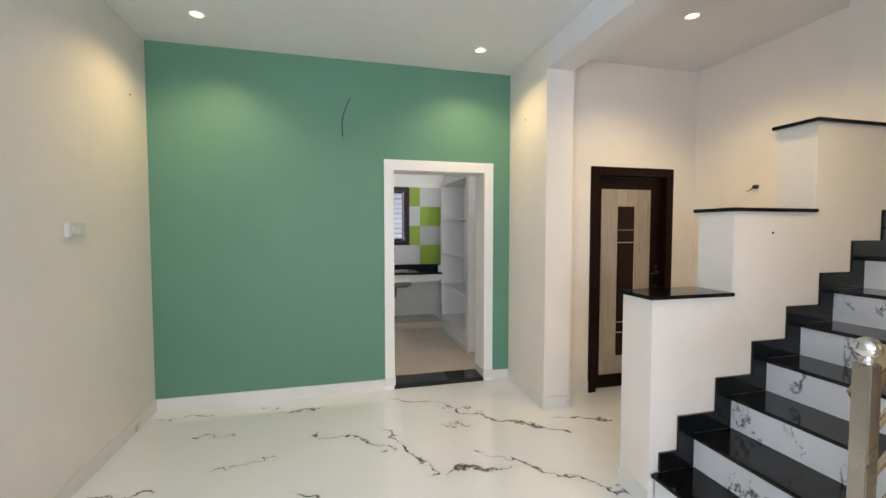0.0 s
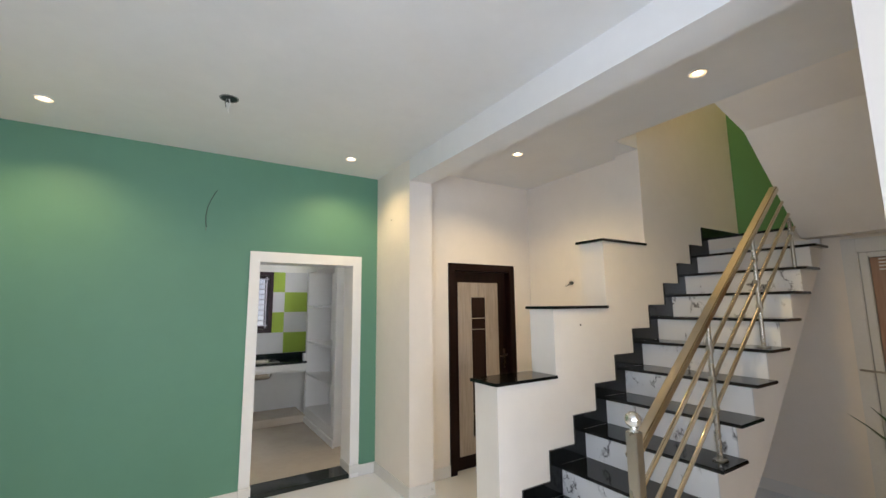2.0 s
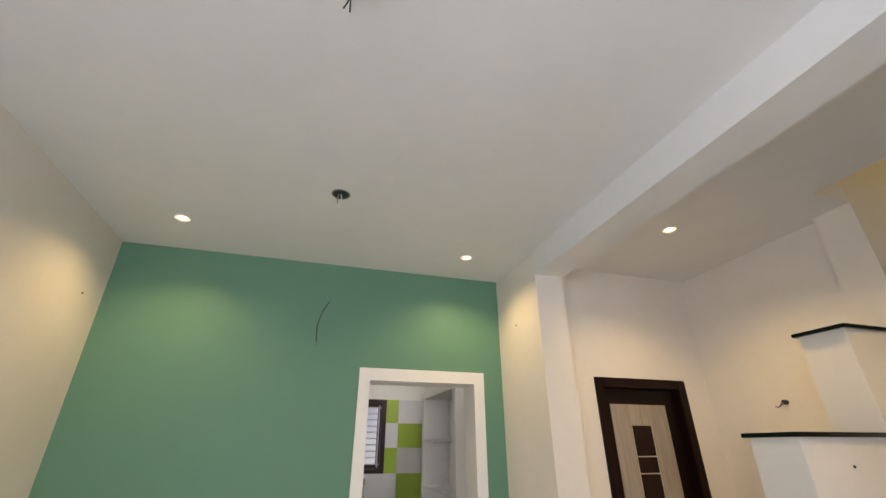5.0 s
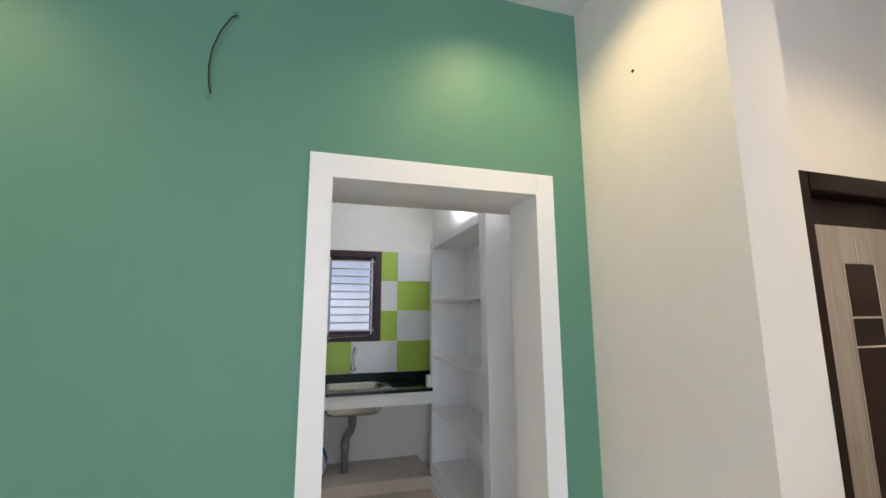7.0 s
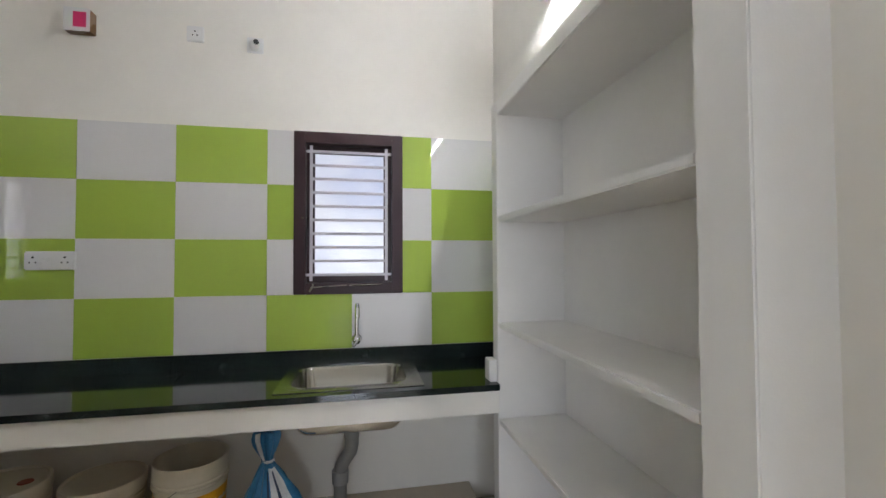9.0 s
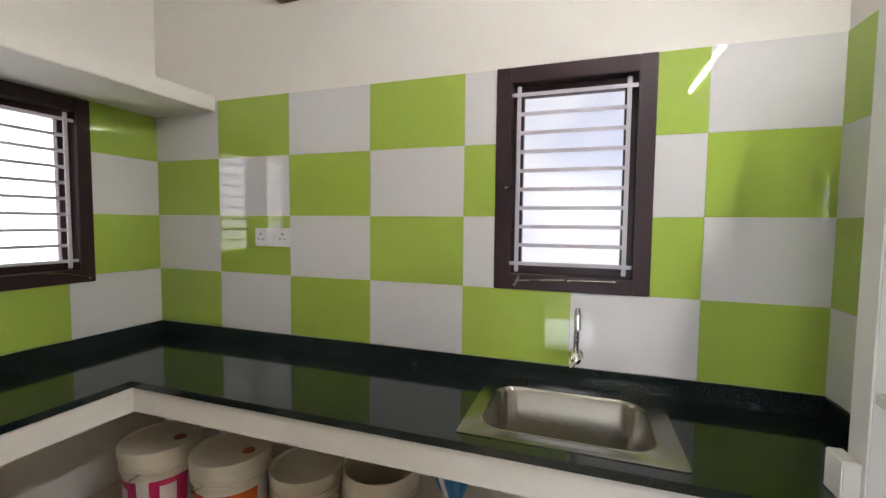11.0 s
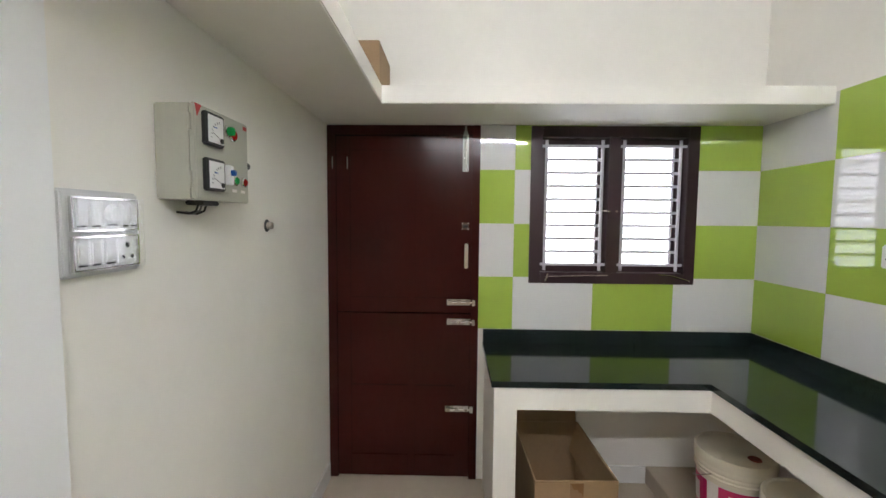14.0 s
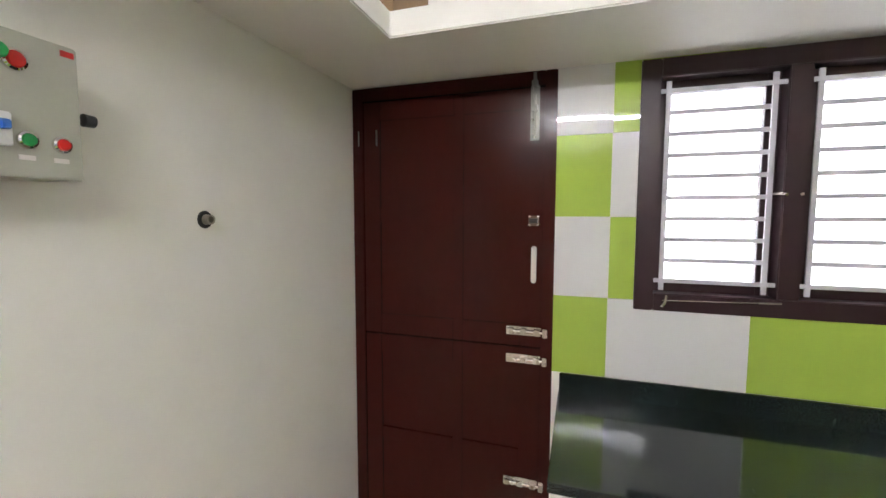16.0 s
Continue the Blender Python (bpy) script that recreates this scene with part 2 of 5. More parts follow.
VEINS = [(0.5, 5.0, 1.03, 4.62, 1.5), (0.97, 4.95, 1.2, 4.37, 1.2), (1.1, 5.5, 2.0, 4.8, 0.8), (1.95, 4.8, 2.27, 4.55, 1.9), (2.29, 4.8, 2.7, 4.68, 0.7), (1.29, 4.34, 1.67, 4.24, 1.8),
         (1.46, 4.55, 1.8, 4.26, 0.5), (1.8, 4.26, 2.27, 3.85, 1.1), (-0.11, 4.75, 0.24, 4.65, 0.9), (-0.44, 5.2, -0.13, 5.1, 0.8), (0.1, 5.5, 0.47, 5.43, 1.3), (-0.7, 5.61, -0.3, 5.55, 0.8),
         (1.43, 4.88, 1.62, 4.89, 0.8), (0.4, 4.31, 0.62, 4.25, 1.0), (-0.6, 4.55, -0.38, 4.53, 1.2), (0.2, 3.6, 1.3, 3.1, 1.2), (1.2, 2.6, 2.1, 2.2, 1.2)]
CREAM = wall_paint("cream_wall_paint", (0.81, 0.76, 0.70))
KCREAM = wall_paint("kitchen_wall_paint", (0.885, 0.86, 0.795))
KCEILPAINT = wall_paint("kitchen_ceiling_paint", (0.90, 0.90, 0.89), 0.6)
CEILING = wall_paint("ceiling_paint", (0.785, 0.785, 0.785), 0.6)
GREENPAINT = wall_paint("green_wall_paint", (0.125, 0.275, 0.19), 0.5)
OLIVE = wall_paint("stairwell_green_paint", (0.105, 0.26, 0.10), 0.5)
WHITE = wall_paint("white_enamel", (0.84, 0.83, 0.81), 0.35)
SHELFPAINT = wall_paint("shelf_emulsion", (0.89, 0.87, 0.83), 0.4)
MARBLE = veined_floor("veined_white_floor_tile", VEINS)
RISERSTONE = marble("veined_white_riser_tile", base=(0.78, 0.79, 0.80), scale=2.3, turn=1.4, rough=0.12, cover=0.53)
SKIRT = marble("veined_white_skirting_tile", base=(0.76, 0.75, 0.72), scale=1.6, turn=0.2, rough=0.15, cover=0.58)
GRANITE = granite("black_granite", (1.1, 1.35, 1.3), 0.46)
STAIRGRANITE = granite("jet_black_stair_granite", (0.55, 0.52, 0.52), 0.3, 0.02)
DARKWOOD = timber("dark_stained_wood", (0.006, 0.002, 0.0018), (0.016, 0.0045, 0.0035), 0.38, coat=0.0, spec=0.18)
VENEER = timber("pale_laminate", (0.30, 0.25, 0.21), (0.42, 0.36, 0.31), 0.4)
INLAY = timber("dark_laminate", (0.012, 0.005, 0.004), (0.024, 0.010, 0.008), 0.35, spec=0.2)
MAROON = surface("maroon_gloss_paint", (0.039, 0.0080, 0.0062), 0.16, vary=0.12, big=1.6, fine=30, relief=0.03, spec=0.12, stretch=(1, 1, 0.5), rough_vary=0.03)
WINFRAME = surface("brown_window_enamel", (0.030, 0.012, 0.015), 0.38, vary=0.15, relief=0.04, spec=0.3)
TILEWHITE = surface("white_glazed_tile", (0.72, 0.71, 0.70), 0.022, vary=0.015, relief=0.0, rough_vary=0.006)
TILEGREEN = surface("lime_glazed_tile", (0.37, 0.505, 0.08), 0.022, vary=0.03, relief=0.0, rough_vary=0.006)
KFLOOR = surface("beige_floor_tile", (0.56, 0.48, 0.375), 0.22, vary=0.07, big=2.4, fine=14, relief=0.0, rough_vary=0.01)
BRONZE = surface("dark_bronze", (0.13, 0.10, 0.075), 0.3, 1.0, vary=0.12, relief=0.03)
CHROME = surface("polished_chrome", (0.78, 0.77, 0.75), 0.08, 1.0, vary=0.04, relief=0.0, rough_vary=0.03)
SINKSTEEL = surface("satin_sink_steel", (0.34, 0.32, 0.275), 0.24, 1.0, vary=0.03, relief=0.0, rough_vary=0.02)
BOLTSTEEL = surface("satin_bolt_steel", (0.26, 0.245, 0.22), 0.36, 1.0, vary=0.12, relief=0.05)
STEEL = surface("brushed_steel", (0.44, 0.415, 0.37), 0.28, 1.0, vary=0.08, relief=0.04)
BRASSY = surface("champagne_steel_tube", (0.62, 0.54, 0.40), 0.17, 1.0, vary=0.08, relief=0.02)
NICKEL = surface("worn_nickel", (0.42, 0.38, 0.32), 0.28, 1.0, vary=0.15, relief=0.05)
PLASTIC = surface("white_plastic", (0.78, 0.78, 0.77), 0.3, vary=0.02, relief=0.0)
BARPAINT = surface("silver_bar_paint", (0.55, 0.53, 0.58), 0.4, vary=0.05)
GREYPVC = surface("grey_plastic_pipe", (0.20, 0.20, 0.195), 0.4)
BLACK = surface("black_plastic", (0.012, 0.012, 0.012), 0.35)
PANELGREY = surface("beige_grey_powder_coat", (0.42, 0.415, 0.34), 0.35, vary=0.04, relief=0.06, fine=120)
REDPL = surface("red_plastic", (0.45, 0.015, 0.012), 0.25)
GREENPL = surface("green_plastic", (0.02, 0.33, 0.08), 0.25)
BLUEPL = surface("blue_plastic", (0.03, 0.12, 0.42), 0.3)
CARD = surface("corrugated_cardboard", (0.29, 0.19, 0.10), 0.8, vary=0.10, big=3, fine=35, relief=0.2)
TAPE = surface("brown_packing_tape", (0.22, 0.12, 0.05), 0.3)
PAIL = surface("off_white_pail_plastic", (0.74, 0.68, 0.55), 0.4, vary=0.05, relief=0.03)
PAILCLEAR = surface("cloudy_pail_plastic", (0.60, 0.54, 0.42), 0.45, vary=0.08)
LABELPINK = surface("magenta_label", (0.58, 0.015, 0.12), 0.35, vary=0.05)
LABELORANGE = surface("orange_label", (0.75, 0.13, 0.015), 0.35, vary=0.05)
LABELYELLOW = surface("yellow_label", (0.82, 0.43, 0.02), 0.35, vary=0.05)
LABELWHITE = surface("white_label_print", (0.78, 0.74, 0.70), 0.4)
BAGBLUE = surface("blue_woven_plastic", (0.025, 0.17, 0.36), 0.4, vary=0.25, big=12, fine=150, relief=0.3)
BAGNAVY = surface("navy_woven_plastic", (0.012, 0.035, 0.085), 0.4, vary=0.2, big=12, fine=150, relief=0.3)
BAGWHITE = surface("white_woven_plastic", (0.68, 0.70, 0.70), 0.45, vary=0.12, big=12, fine=150, relief=0.3)
PINE = timber("unfinished_door_wood", (0.33, 0.19, 0.125), (0.46, 0.30, 0.21), 0.45)
LEAF = surface("green_leaf", (0.04, 0.12, 0.03), 0.4, vary=0.25, big=9)
CLAY = surface("terracotta", (0.33, 0.14, 0.08), 0.8, vary=0.12)
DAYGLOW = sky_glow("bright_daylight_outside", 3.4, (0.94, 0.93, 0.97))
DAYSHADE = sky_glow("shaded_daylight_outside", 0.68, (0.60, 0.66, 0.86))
BULB = glow("warm_led_lens", (1.0, 0.80, 0.50), 7.0)
# emission that imitates the warm bloom round each lit lens
HALO = glow("warm_bloom_ring", (1.0, 0.66, 0.30), 1.5)
TUBE = glow("white_tube_lamp", (0.97, 0.98, 1.0), 114.0)
PANE = glass("window_glass", (0.97, 0.99, 1.0), 0.22)


# ---- building helpers ----
def cube(bm, x0, x1, y0, y1, z0, z1, m=None):
    v = [bm.verts.new(Vector(p) if m is None else m @ Vector(p)) for p in (
        (x0, y0, z0), (x1, y0, z0), (x1, y1, z0), (x0, y1, z0), (x0, y0, z1), (x1, y0, z1), (x1, y1, z1), (x0, y1, z1))]
    for f in ((3, 2, 1, 0), (4, 5, 6, 7), (0, 1, 5, 4), (1, 2, 6, 5), (2, 3, 7, 6), (3, 0, 4, 7)):
        bm.faces.new([v[i] for i in f])


def boxes(*dims, bevel=0.0, segs=2, m=None):
    bm = bmesh.new()
    for d in dims:
        cube(bm, *d, m=m)
    if bevel:
        bmesh.ops.bevel(bm, geom=list(bm.edges), offset=bevel, segments=segs, affect="EDGES", clamp_overlap=True)
    return bm


def prism(points, a, b, axis="y", bevel=0.0):
    """A polygon pulled out along an axis; points are (x, z) for y, (x, y) for z, (y, z) for x."""
    bm = bmesh.new()

    def at(p, d):
        return {"y": (p[0], d, p[1]), "z": (p[0], p[1], d), "x": (d, p[0], p[1])}[axis]

    lo = [bm.verts.new(at(p, a)) for p in points]
    hi = [bm.verts.new(at(p, b)) for p in points]
    bm.faces.new(lo[::-1]), bm.faces.new(hi)
    for i in range(len(points)):
        j = (i + 1) % len(points)
        bm.faces.new((lo[i], lo[j], hi[j], hi[i]))
    bmesh.ops.recalc_face_normals(bm, faces=list(bm.faces))
    if bevel:
        bmesh.ops.bevel(bm, geom=list(bm.edges), offset=bevel, segments=2, affect="EDGES", clamp_overlap=True)
    return bm


def lathe(profile, m=None, steps=28, bm=None):
    """Turns (radius, height) pairs round the z axis, then places them by m."""
    bm = bm or bmesh.new()
    m = m or Matrix()
    rings = []
    for r, z in profile:
        if r < 1e-5:
            rings.append([bm.verts.new(m @ Vector((0, 0, z)))])
        else:
            rings.append([bm.verts.new(m @ Vector((r * math.cos(2 * math.pi * i / steps), r * math.sin(2 * math.pi * i / steps), z))) for i in range(steps)])
    for a, b in zip(rings, rings[1:]):
        for i in range(steps):
            j = (i + 1) % steps
            if len(a) == 1 and len(b) > 1:
                bm.faces.new((a[0], b[j], b[i]))
            elif len(b) == 1 and len(a) > 1:
                bm.faces.new((a[i], a[j], b[0]))
            elif len(a) > 1:
                bm.faces.new((a[i], a[j], b[j], b[i]))
    bmesh.ops.recalc_face_normals(bm, faces=list(bm.faces))
    return bm


def pipe(points, r, steps=10, bm=None, taper=1.0):
    """A round bar along points, closed at both ends."""
    bm = bm or bmesh.new()
    pts = [Vector(p) for p in points]
    rings, up = [], None
    for i, p in enumerate(pts):
        d = (pts[min(i + 1, len(pts) - 1)] - pts[max(i - 1, 0)]).normalized()
        if up is None:
            up = Vector((0, 0, 1)) if abs(d.z) < 0.9 else Vector((1, 0, 0))
        side = d.cross(up).normalized()
        up = side.cross(d).normalized()
        rr = r * (1 + (taper - 1) * i / max(1, len(pts) - 1))
        rings.append([bm.verts.new(p + rr * (math.cos(2 * math.pi * k / steps) * side + math.sin(2 * math.pi * k / steps) * up)) for k in range(steps)])
    for a, b in zip(rings, rings[1:]):
        for k in range(steps):
            j = (k + 1) % steps
            bm.faces.new((a[k], a[j], b[j], b[k]))
    bm.faces.new(rings[0][::-1]), bm.faces.new(rings[-1])
    bmesh.ops.recalc_face_normals(bm, faces=list(bm.faces))
    return bm


def part(name, bm, material, parent=None, label="", smooth=False):
    me = bpy.data.meshes.new(name)
    bm.to_mesh(me)
    bm.free()
    me.materials.append(material)
    if smooth:
        me.polygons.foreach_set("use_smooth", [True] * len(me.polygons))
        me.set_sharp_from_angle(angle=radians(40))
    ob = new(name, me)
    if parent is not None:
        ob.parent = parent
        ob.matrix_parent_inverse = parent.matrix_basis.inverted()
    return tagged(ob, label)


def thing(name, label, category, at=(0, 0, 0), group="", kind=""):
    ob = new(name)
    ob.location = at
    ob.empty_display_size = 0.1
    return tagged(ob, label, category, group, kind)


def struct(name, bm, material, label, category="wall", smooth=False):
    bmesh.ops.remove_doubles(bm, verts=list(bm.verts), dist=0.0003)
    return tagged(part(name, bm, material, None, label, smooth), label, category, kind="structure")


# ---- large structure: the hall ----
T = 0.22
Y0 = -1.5
floor_hall = struct("floor_hall", boxes((LEFT - T, 5.2, Y0 - T, GREEN, HFLOOR - 0.1, HFLOOR)), MARBLE, "glossy white marble-look floor tiles with dark veins", "floor")
struct("ceiling_hall", boxes((LEFT - T, HRIGHT, Y0 - T, GREEN, HCEIL, HCEIL + 0.15)), CEILING, "matt white painted hall ceiling", "ceiling")
bm = boxes((LOBBY, 3.56, 1.55, STAIR, HCEIL, HCEIL + 0.15), (LOBBY, 3.886, STAIR, STAIR + 0.228, HCEIL, HCEIL + 0.15), (LOBBY, 4.1, STAIR + 0.228, 5.4, HCEIL, HCEIL + 0.15), (3.56, 5.2, 1.55, 1.95, HCEIL, HCEIL + 0.15))
struct("ceiling_lobby", bm, CEILING, "matt white painted lobby ceiling with a stair opening", "ceiling")
# outer wall along hall and kitchen, with its openings
WX0, WX1 = LEFT - T, LEFT
bm = boxes((WX0, WX1, Y0, 0.2, HFLOOR, HCEIL), (WX0, WX1, 0.2, 1.5, HFLOOR, 1.1), (WX0, WX1, 0.2, 1.5, 2.4, HCEIL), (WX0, WX1, 1.5, GREEN, HFLOOR, HCEIL))
struct("wall_west_hall", bm, CREAM, "cream painted plaster hall wall")
bm = boxes((LEFT - T, -0.25, Y0 - T, Y0, HFLOOR, HCEIL), (-0.25, 1.75, Y0 - T, Y0, HFLOOR, 0.95), (-0.25, 1.75, Y0 - T, Y0, 2.25, HCEIL), (1.75, LOBBY, Y0 - T, Y0, HFLOOR, HCEIL))
struct("wall_south_hall", bm, CREAM, "cream painted plaster wall with a window opening")
bm = boxes((HRIGHT, LOBBY, Y0, 2.0, HFLOOR, HCEIL + 0.15))
struct("wall_east_hall", bm, CREAM, "cream painted plaster wall")
struct("beam", boxes((HRIGHT, LOBBY, 2.0, 4.981, 2.716, HCEIL + 0.15)), CEILING, "white painted ceiling beam", "beam")
struct("wall_stub", boxes((HRIGHT, LOBBY, 4.981, GREEN + 0.05, HFLOOR, HCEIL + 0.15)), CREAM, "cream painted wall end under the beam")
# the wall between hall and kitchen: green on the hall side, cream behind
DX0, DX1, DZ = 1.15, 2.025, 1.98
bm = boxes((LEFT, DX0, GREEN, GREEN + 0.05, HFLOOR, HCEIL), (DX0, DX1, GREEN, GREEN + 0.05, DZ, HCEIL), (DX1, HRIGHT, GREEN, GREEN + 0.05, HFLOOR, HCEIL))
struct("wall_north_hall", bm, GREENPAINT, "sea-green painted feature wall with a kitchen doorway")
bm = boxes((LEFT, DX0, GREEN + 0.05, KIT, 0, KCEIL), (DX0, DX1, GREEN + 0.05, KIT, DZ, KCEIL), (DX1, KRIGHT, GREEN + 0.05, KIT, 0, KCEIL))
struct("wall_south_kitchen", bm, KCREAM, "cream painted kitchen wall beside the doorway")
# white trim round the doorway
bm = boxes((1.068, DX0, GREEN - 0.014, GREEN, HFLOOR, 2.071), (DX1, 2.111, GREEN - 0.014, GREEN, HFLOOR, 2.071), (DX0, DX1, GREEN - 0.014, GREEN, DZ, 2.071), bevel=0.002)
struct("trim_doorway", bm, WHITE, "white painted band round the kitchen doorway", "trim")
bm = boxes((DX0 - 0.002, DX0 + 0.004, GREEN - 0.016, KIT + 0.002, 0.004, DZ), (DX1 - 0.004, DX1 + 0.002, GREEN - 0.016, KIT + 0.002, 0.004, DZ), (DX0 + 0.004, DX1 - 0.004, GREEN - 0.016, KIT + 0.002, DZ - 0.004, DZ + 0.002))
struct("trim_doorway_lining", bm, WHITE, "white painted doorway reveal", "trim")
struct("threshold", boxes((DX0 + 0.004, DX1 - 0.004, GREEN - 0.004, KIT, HFLOOR - 0.02, 0.004), bevel=0.002), GRANITE, "black granite doorway threshold", "threshold")
# lobby
struct("wall_north_lobby", boxes((LOBBY, 2.84, 5.208, 5.42, HFLOOR, HCEIL), (3.708, 4.15, 5.208, 5.42, HFLOOR, HCEIL), (2.84, 3.708, 5.208, 5.42, 2.0, HCEIL)), CREAM, "cream painted plaster wall round a dark door")
struct("wall_behind_door", boxes((2.7, 3.8, 5.5, 5.55, HFLOOR, HCEIL)), CREAM, "plain plaster wall closing the room behind the door")
struct("wall_east_lobby", boxes((3.965, 4.15, STAIR + 0.228, 5.208, HFLOOR, HCEIL)), CREAM, "cream painted plaster lobby wall")
# stepped parapet beside the flight
bm = prism([(2.235, HFLOOR), (2.235, 1.075), (2.748, 1.075), (2.748, 1.537), (3.33, 1.537), (3.33, 2.056), (3.888, 2.056), (3.888, 5.2), (5.85, 5.2), (5.85, HFLOOR)], STAIR, STAIR + 0.228)
struct("wall_stair", bm, CREAM, "cream painted stepped parapet rising beside the stairs")
struct("wall_stair_upper", boxes((3.2, 3.886, STAIR, STAIR + 0.228, HCEIL + 0.15, 5.2)), CREAM, "cream painted stairwell wall")
for x0, x1, z in ((2.21, 2.748, 1.075), (2.723, 3.33, 1.537), (3.305, 3.888, 2.056)):
    struct("parapet_cap", boxes((x0, x1, STAIR - 0.02, STAIR + 0.25, z, z + 0.02), bevel=0.003), STAIRGRANITE, "polished black granite cap on the stepped parapet", "parapet cap")
# stairwell above, landing, upper flight
struct("wall_landing", boxes((5.63, 5.84, 1.55, STAIR, HFLOOR, 5.2)), OLIVE, "green painted stairwell wall")
struct("ceiling_stairwell", boxes((3.2, 5.85, 1.55, STAIR + 0.23, 5.2, 5.3)), CEILING, "white painted stairwell ceiling", "ceiling")
bm = prism([(3.56, HCEIL), (3.97, 2.80), (4.79, 2.078), (5.63, 2.078), (5.63, 2.19), (4.90, 2.19), (3.65, 3.07), (3.56, 3.07)], 1.95, 2.957)
struct("upper_flight", bm, CREAM, "plastered sloping underside of the upper stair flight", "stairs")
struct("wall_upper", boxes((3.2, 5.63, 1.75, 1.95, HCEIL + 0.15, 5.2), (3.32, 3.56, 1.95, STAIR, HCEIL + 0.15, 5.2)), CREAM, "cream painted stairwell wall")
struct("landing", boxes((4.935, 5.63, 2.957, STAIR, 2.078, 2.18)), CREAM, "plastered stair landing slab", "landing")
# far wall of the lobby with the front door
DOORY0, DOORY1 = 1.84, 2.765
bm = boxes((4.965, 5.18, DOORY1, STAIR, HFLOOR, 2.078), (4.975, 5.18, 1.75, DOORY0, HFLOOR, 2.078), (4.975, 5.18, DOORY0, DOORY1, 2.05, 2.078))
struct("wall_entrance", bm, CREAM, "cream painted plaster wall under the landing")
struct("wall_south_lobby", boxes((LOBBY, 3.15, 1.55, 1.75, HFLOOR, HCEIL), (3.15, 4.25, 1.55, 1.75, HFLOOR, 0.9), (3.15, 4.25, 1.55, 1.75, 2.1, HCEIL), (4.25, 5.2, 1.55, 1.75, HFLOOR, HCEIL)), CREAM, "cream painted plaster lobby wall")

# ---- large structure: the kitchen ----
struct("floor_kitchen", boxes((LEFT - T, KRIGHT + 0.3, KIT, BACK + T, -0.12, 0.0)), KFLOOR, "beige matt-gloss kitchen floor tiles", "floor")
struct("ceiling_kitchen", boxes((LEFT - T, KRIGHT + 0.3, GREEN + 0.05, BACK + T, KCEIL, KCEIL + 0.15)), KCEILPAINT, "white painted kitchen ceiling", "ceiling")
BDY1 = 6.813
W2 = (7.097, 8.018, 1.167, 2.04)
bm = boxes((WX0, WX1, GREEN, KIT, HFLOOR, KCEIL), (WX0, WX1, KIT, BDY1, 2.043, KCEIL), (WX0, WX1, BDY1, W2[0], 0, KCEIL), (WX0, WX1, W2[0], W2[1], 0, W2[2]),
           (WX0, WX1, W2[0], W2[1], W2[3], KCEIL), (WX0, WX1, W2[1], BACK + T, 0, KCEIL))
wall_w = struct("wall_west_kitchen", bm, KCREAM, "cream kitchen wall tiled lime and white in a chequer")
KW = (1.147, 1.742, 1.2, 2.1)
bm = boxes((LEFT, KW[0], BACK, BACK + T, 0, KCEIL), (KW[0], KW[1], BACK, BACK + T, 0, KW[2]), (KW[0], KW[1], BACK, BACK + T, KW[3], KCEIL), (KW[1], KRIGHT + 0.3, BACK, BACK + T, 0, KCEIL))
wall_n = struct("wall_north_kitchen", bm, KCREAM, "cream kitchen wall tiled lime and white in a chequer")
SH = (6.648, 7.812, 0.2, 2.06)   # shelf opening
bm = boxes((KRIGHT, KRIGHT + 0.3, KIT, 6.53, 0, KCEIL), (KRIGHT, KRIGHT + 0.3, 7.89, BACK, 0, KCEIL), (KRIGHT, KRIGHT + 0.3, 6.53, 7.89, 2.13, KCEIL), (KRIGHT + 0.18, KRIGHT + 0.3, 6.53, 7.89, 0, 2.13))
wall_e = struct("wall_east_kitchen", bm, KCREAM, "cream kitchen wall behind the built-in shelf")
# shallow pier between the switchboard and the doorway, cooler and paler than the wall
struct("wall_pier_kitchen", boxes((0.849, DX0 - 0.004, KIT, KIT + 0.018, 0.0, 2.044), bevel=0.004), wall_paint("pier_cool_white", (0.87, 0.875, 0.87), 0.45), "shallow cool white pier beside the doorway", "wall")
# loft slab
bm = prism([(LEFT, KIT), (KRIGHT, KIT), (KRIGHT, 6.339), (-0.357, 6.339), (-0.357, BACK), (LEFT, BACK)], 2.045, 2.125, "z", bevel=0.004)
struct("loft_slab", bm, KCREAM, "cream plastered L-shaped storage loft slab", "loft")


# skirting tiles
def skirting(segments, z0, h=0.1):
    bm = bmesh.new()
    for x0, x1, y0, y1 in segments:
        cube(bm, x0, x1, y0, y1, z0, z0 + h)
    bmesh.ops.bevel(bm, geom=list(bm.edges), offset=0.002, segments=1, affect="EDGES")
    return bm


s = 0.012
struct("baseboard_hall", skirting([(LEFT, LEFT + s, Y0, GREEN), (LEFT + s, 1.068, GREEN - s, GREEN), (2.111, HRIGHT, GREEN - s, GREEN), (HRIGHT - s, HRIGHT, 4.981 - s, GREEN - s), (HRIGHT, LOBBY, 4.981 - s, 4.981),
                                   (LOBBY, LOBBY + s, 4.981 - s, 5.208 - s), (LOBBY, 2.84, 5.208 - s, 5.208), (3.708, 3.965, 5.208 - s, 5.208), (3.953, 3.965, STAIR + 0.24, 5.19)], HFLOOR), SKIRT, "white veined skirting tiles along the hall walls", "skirting")
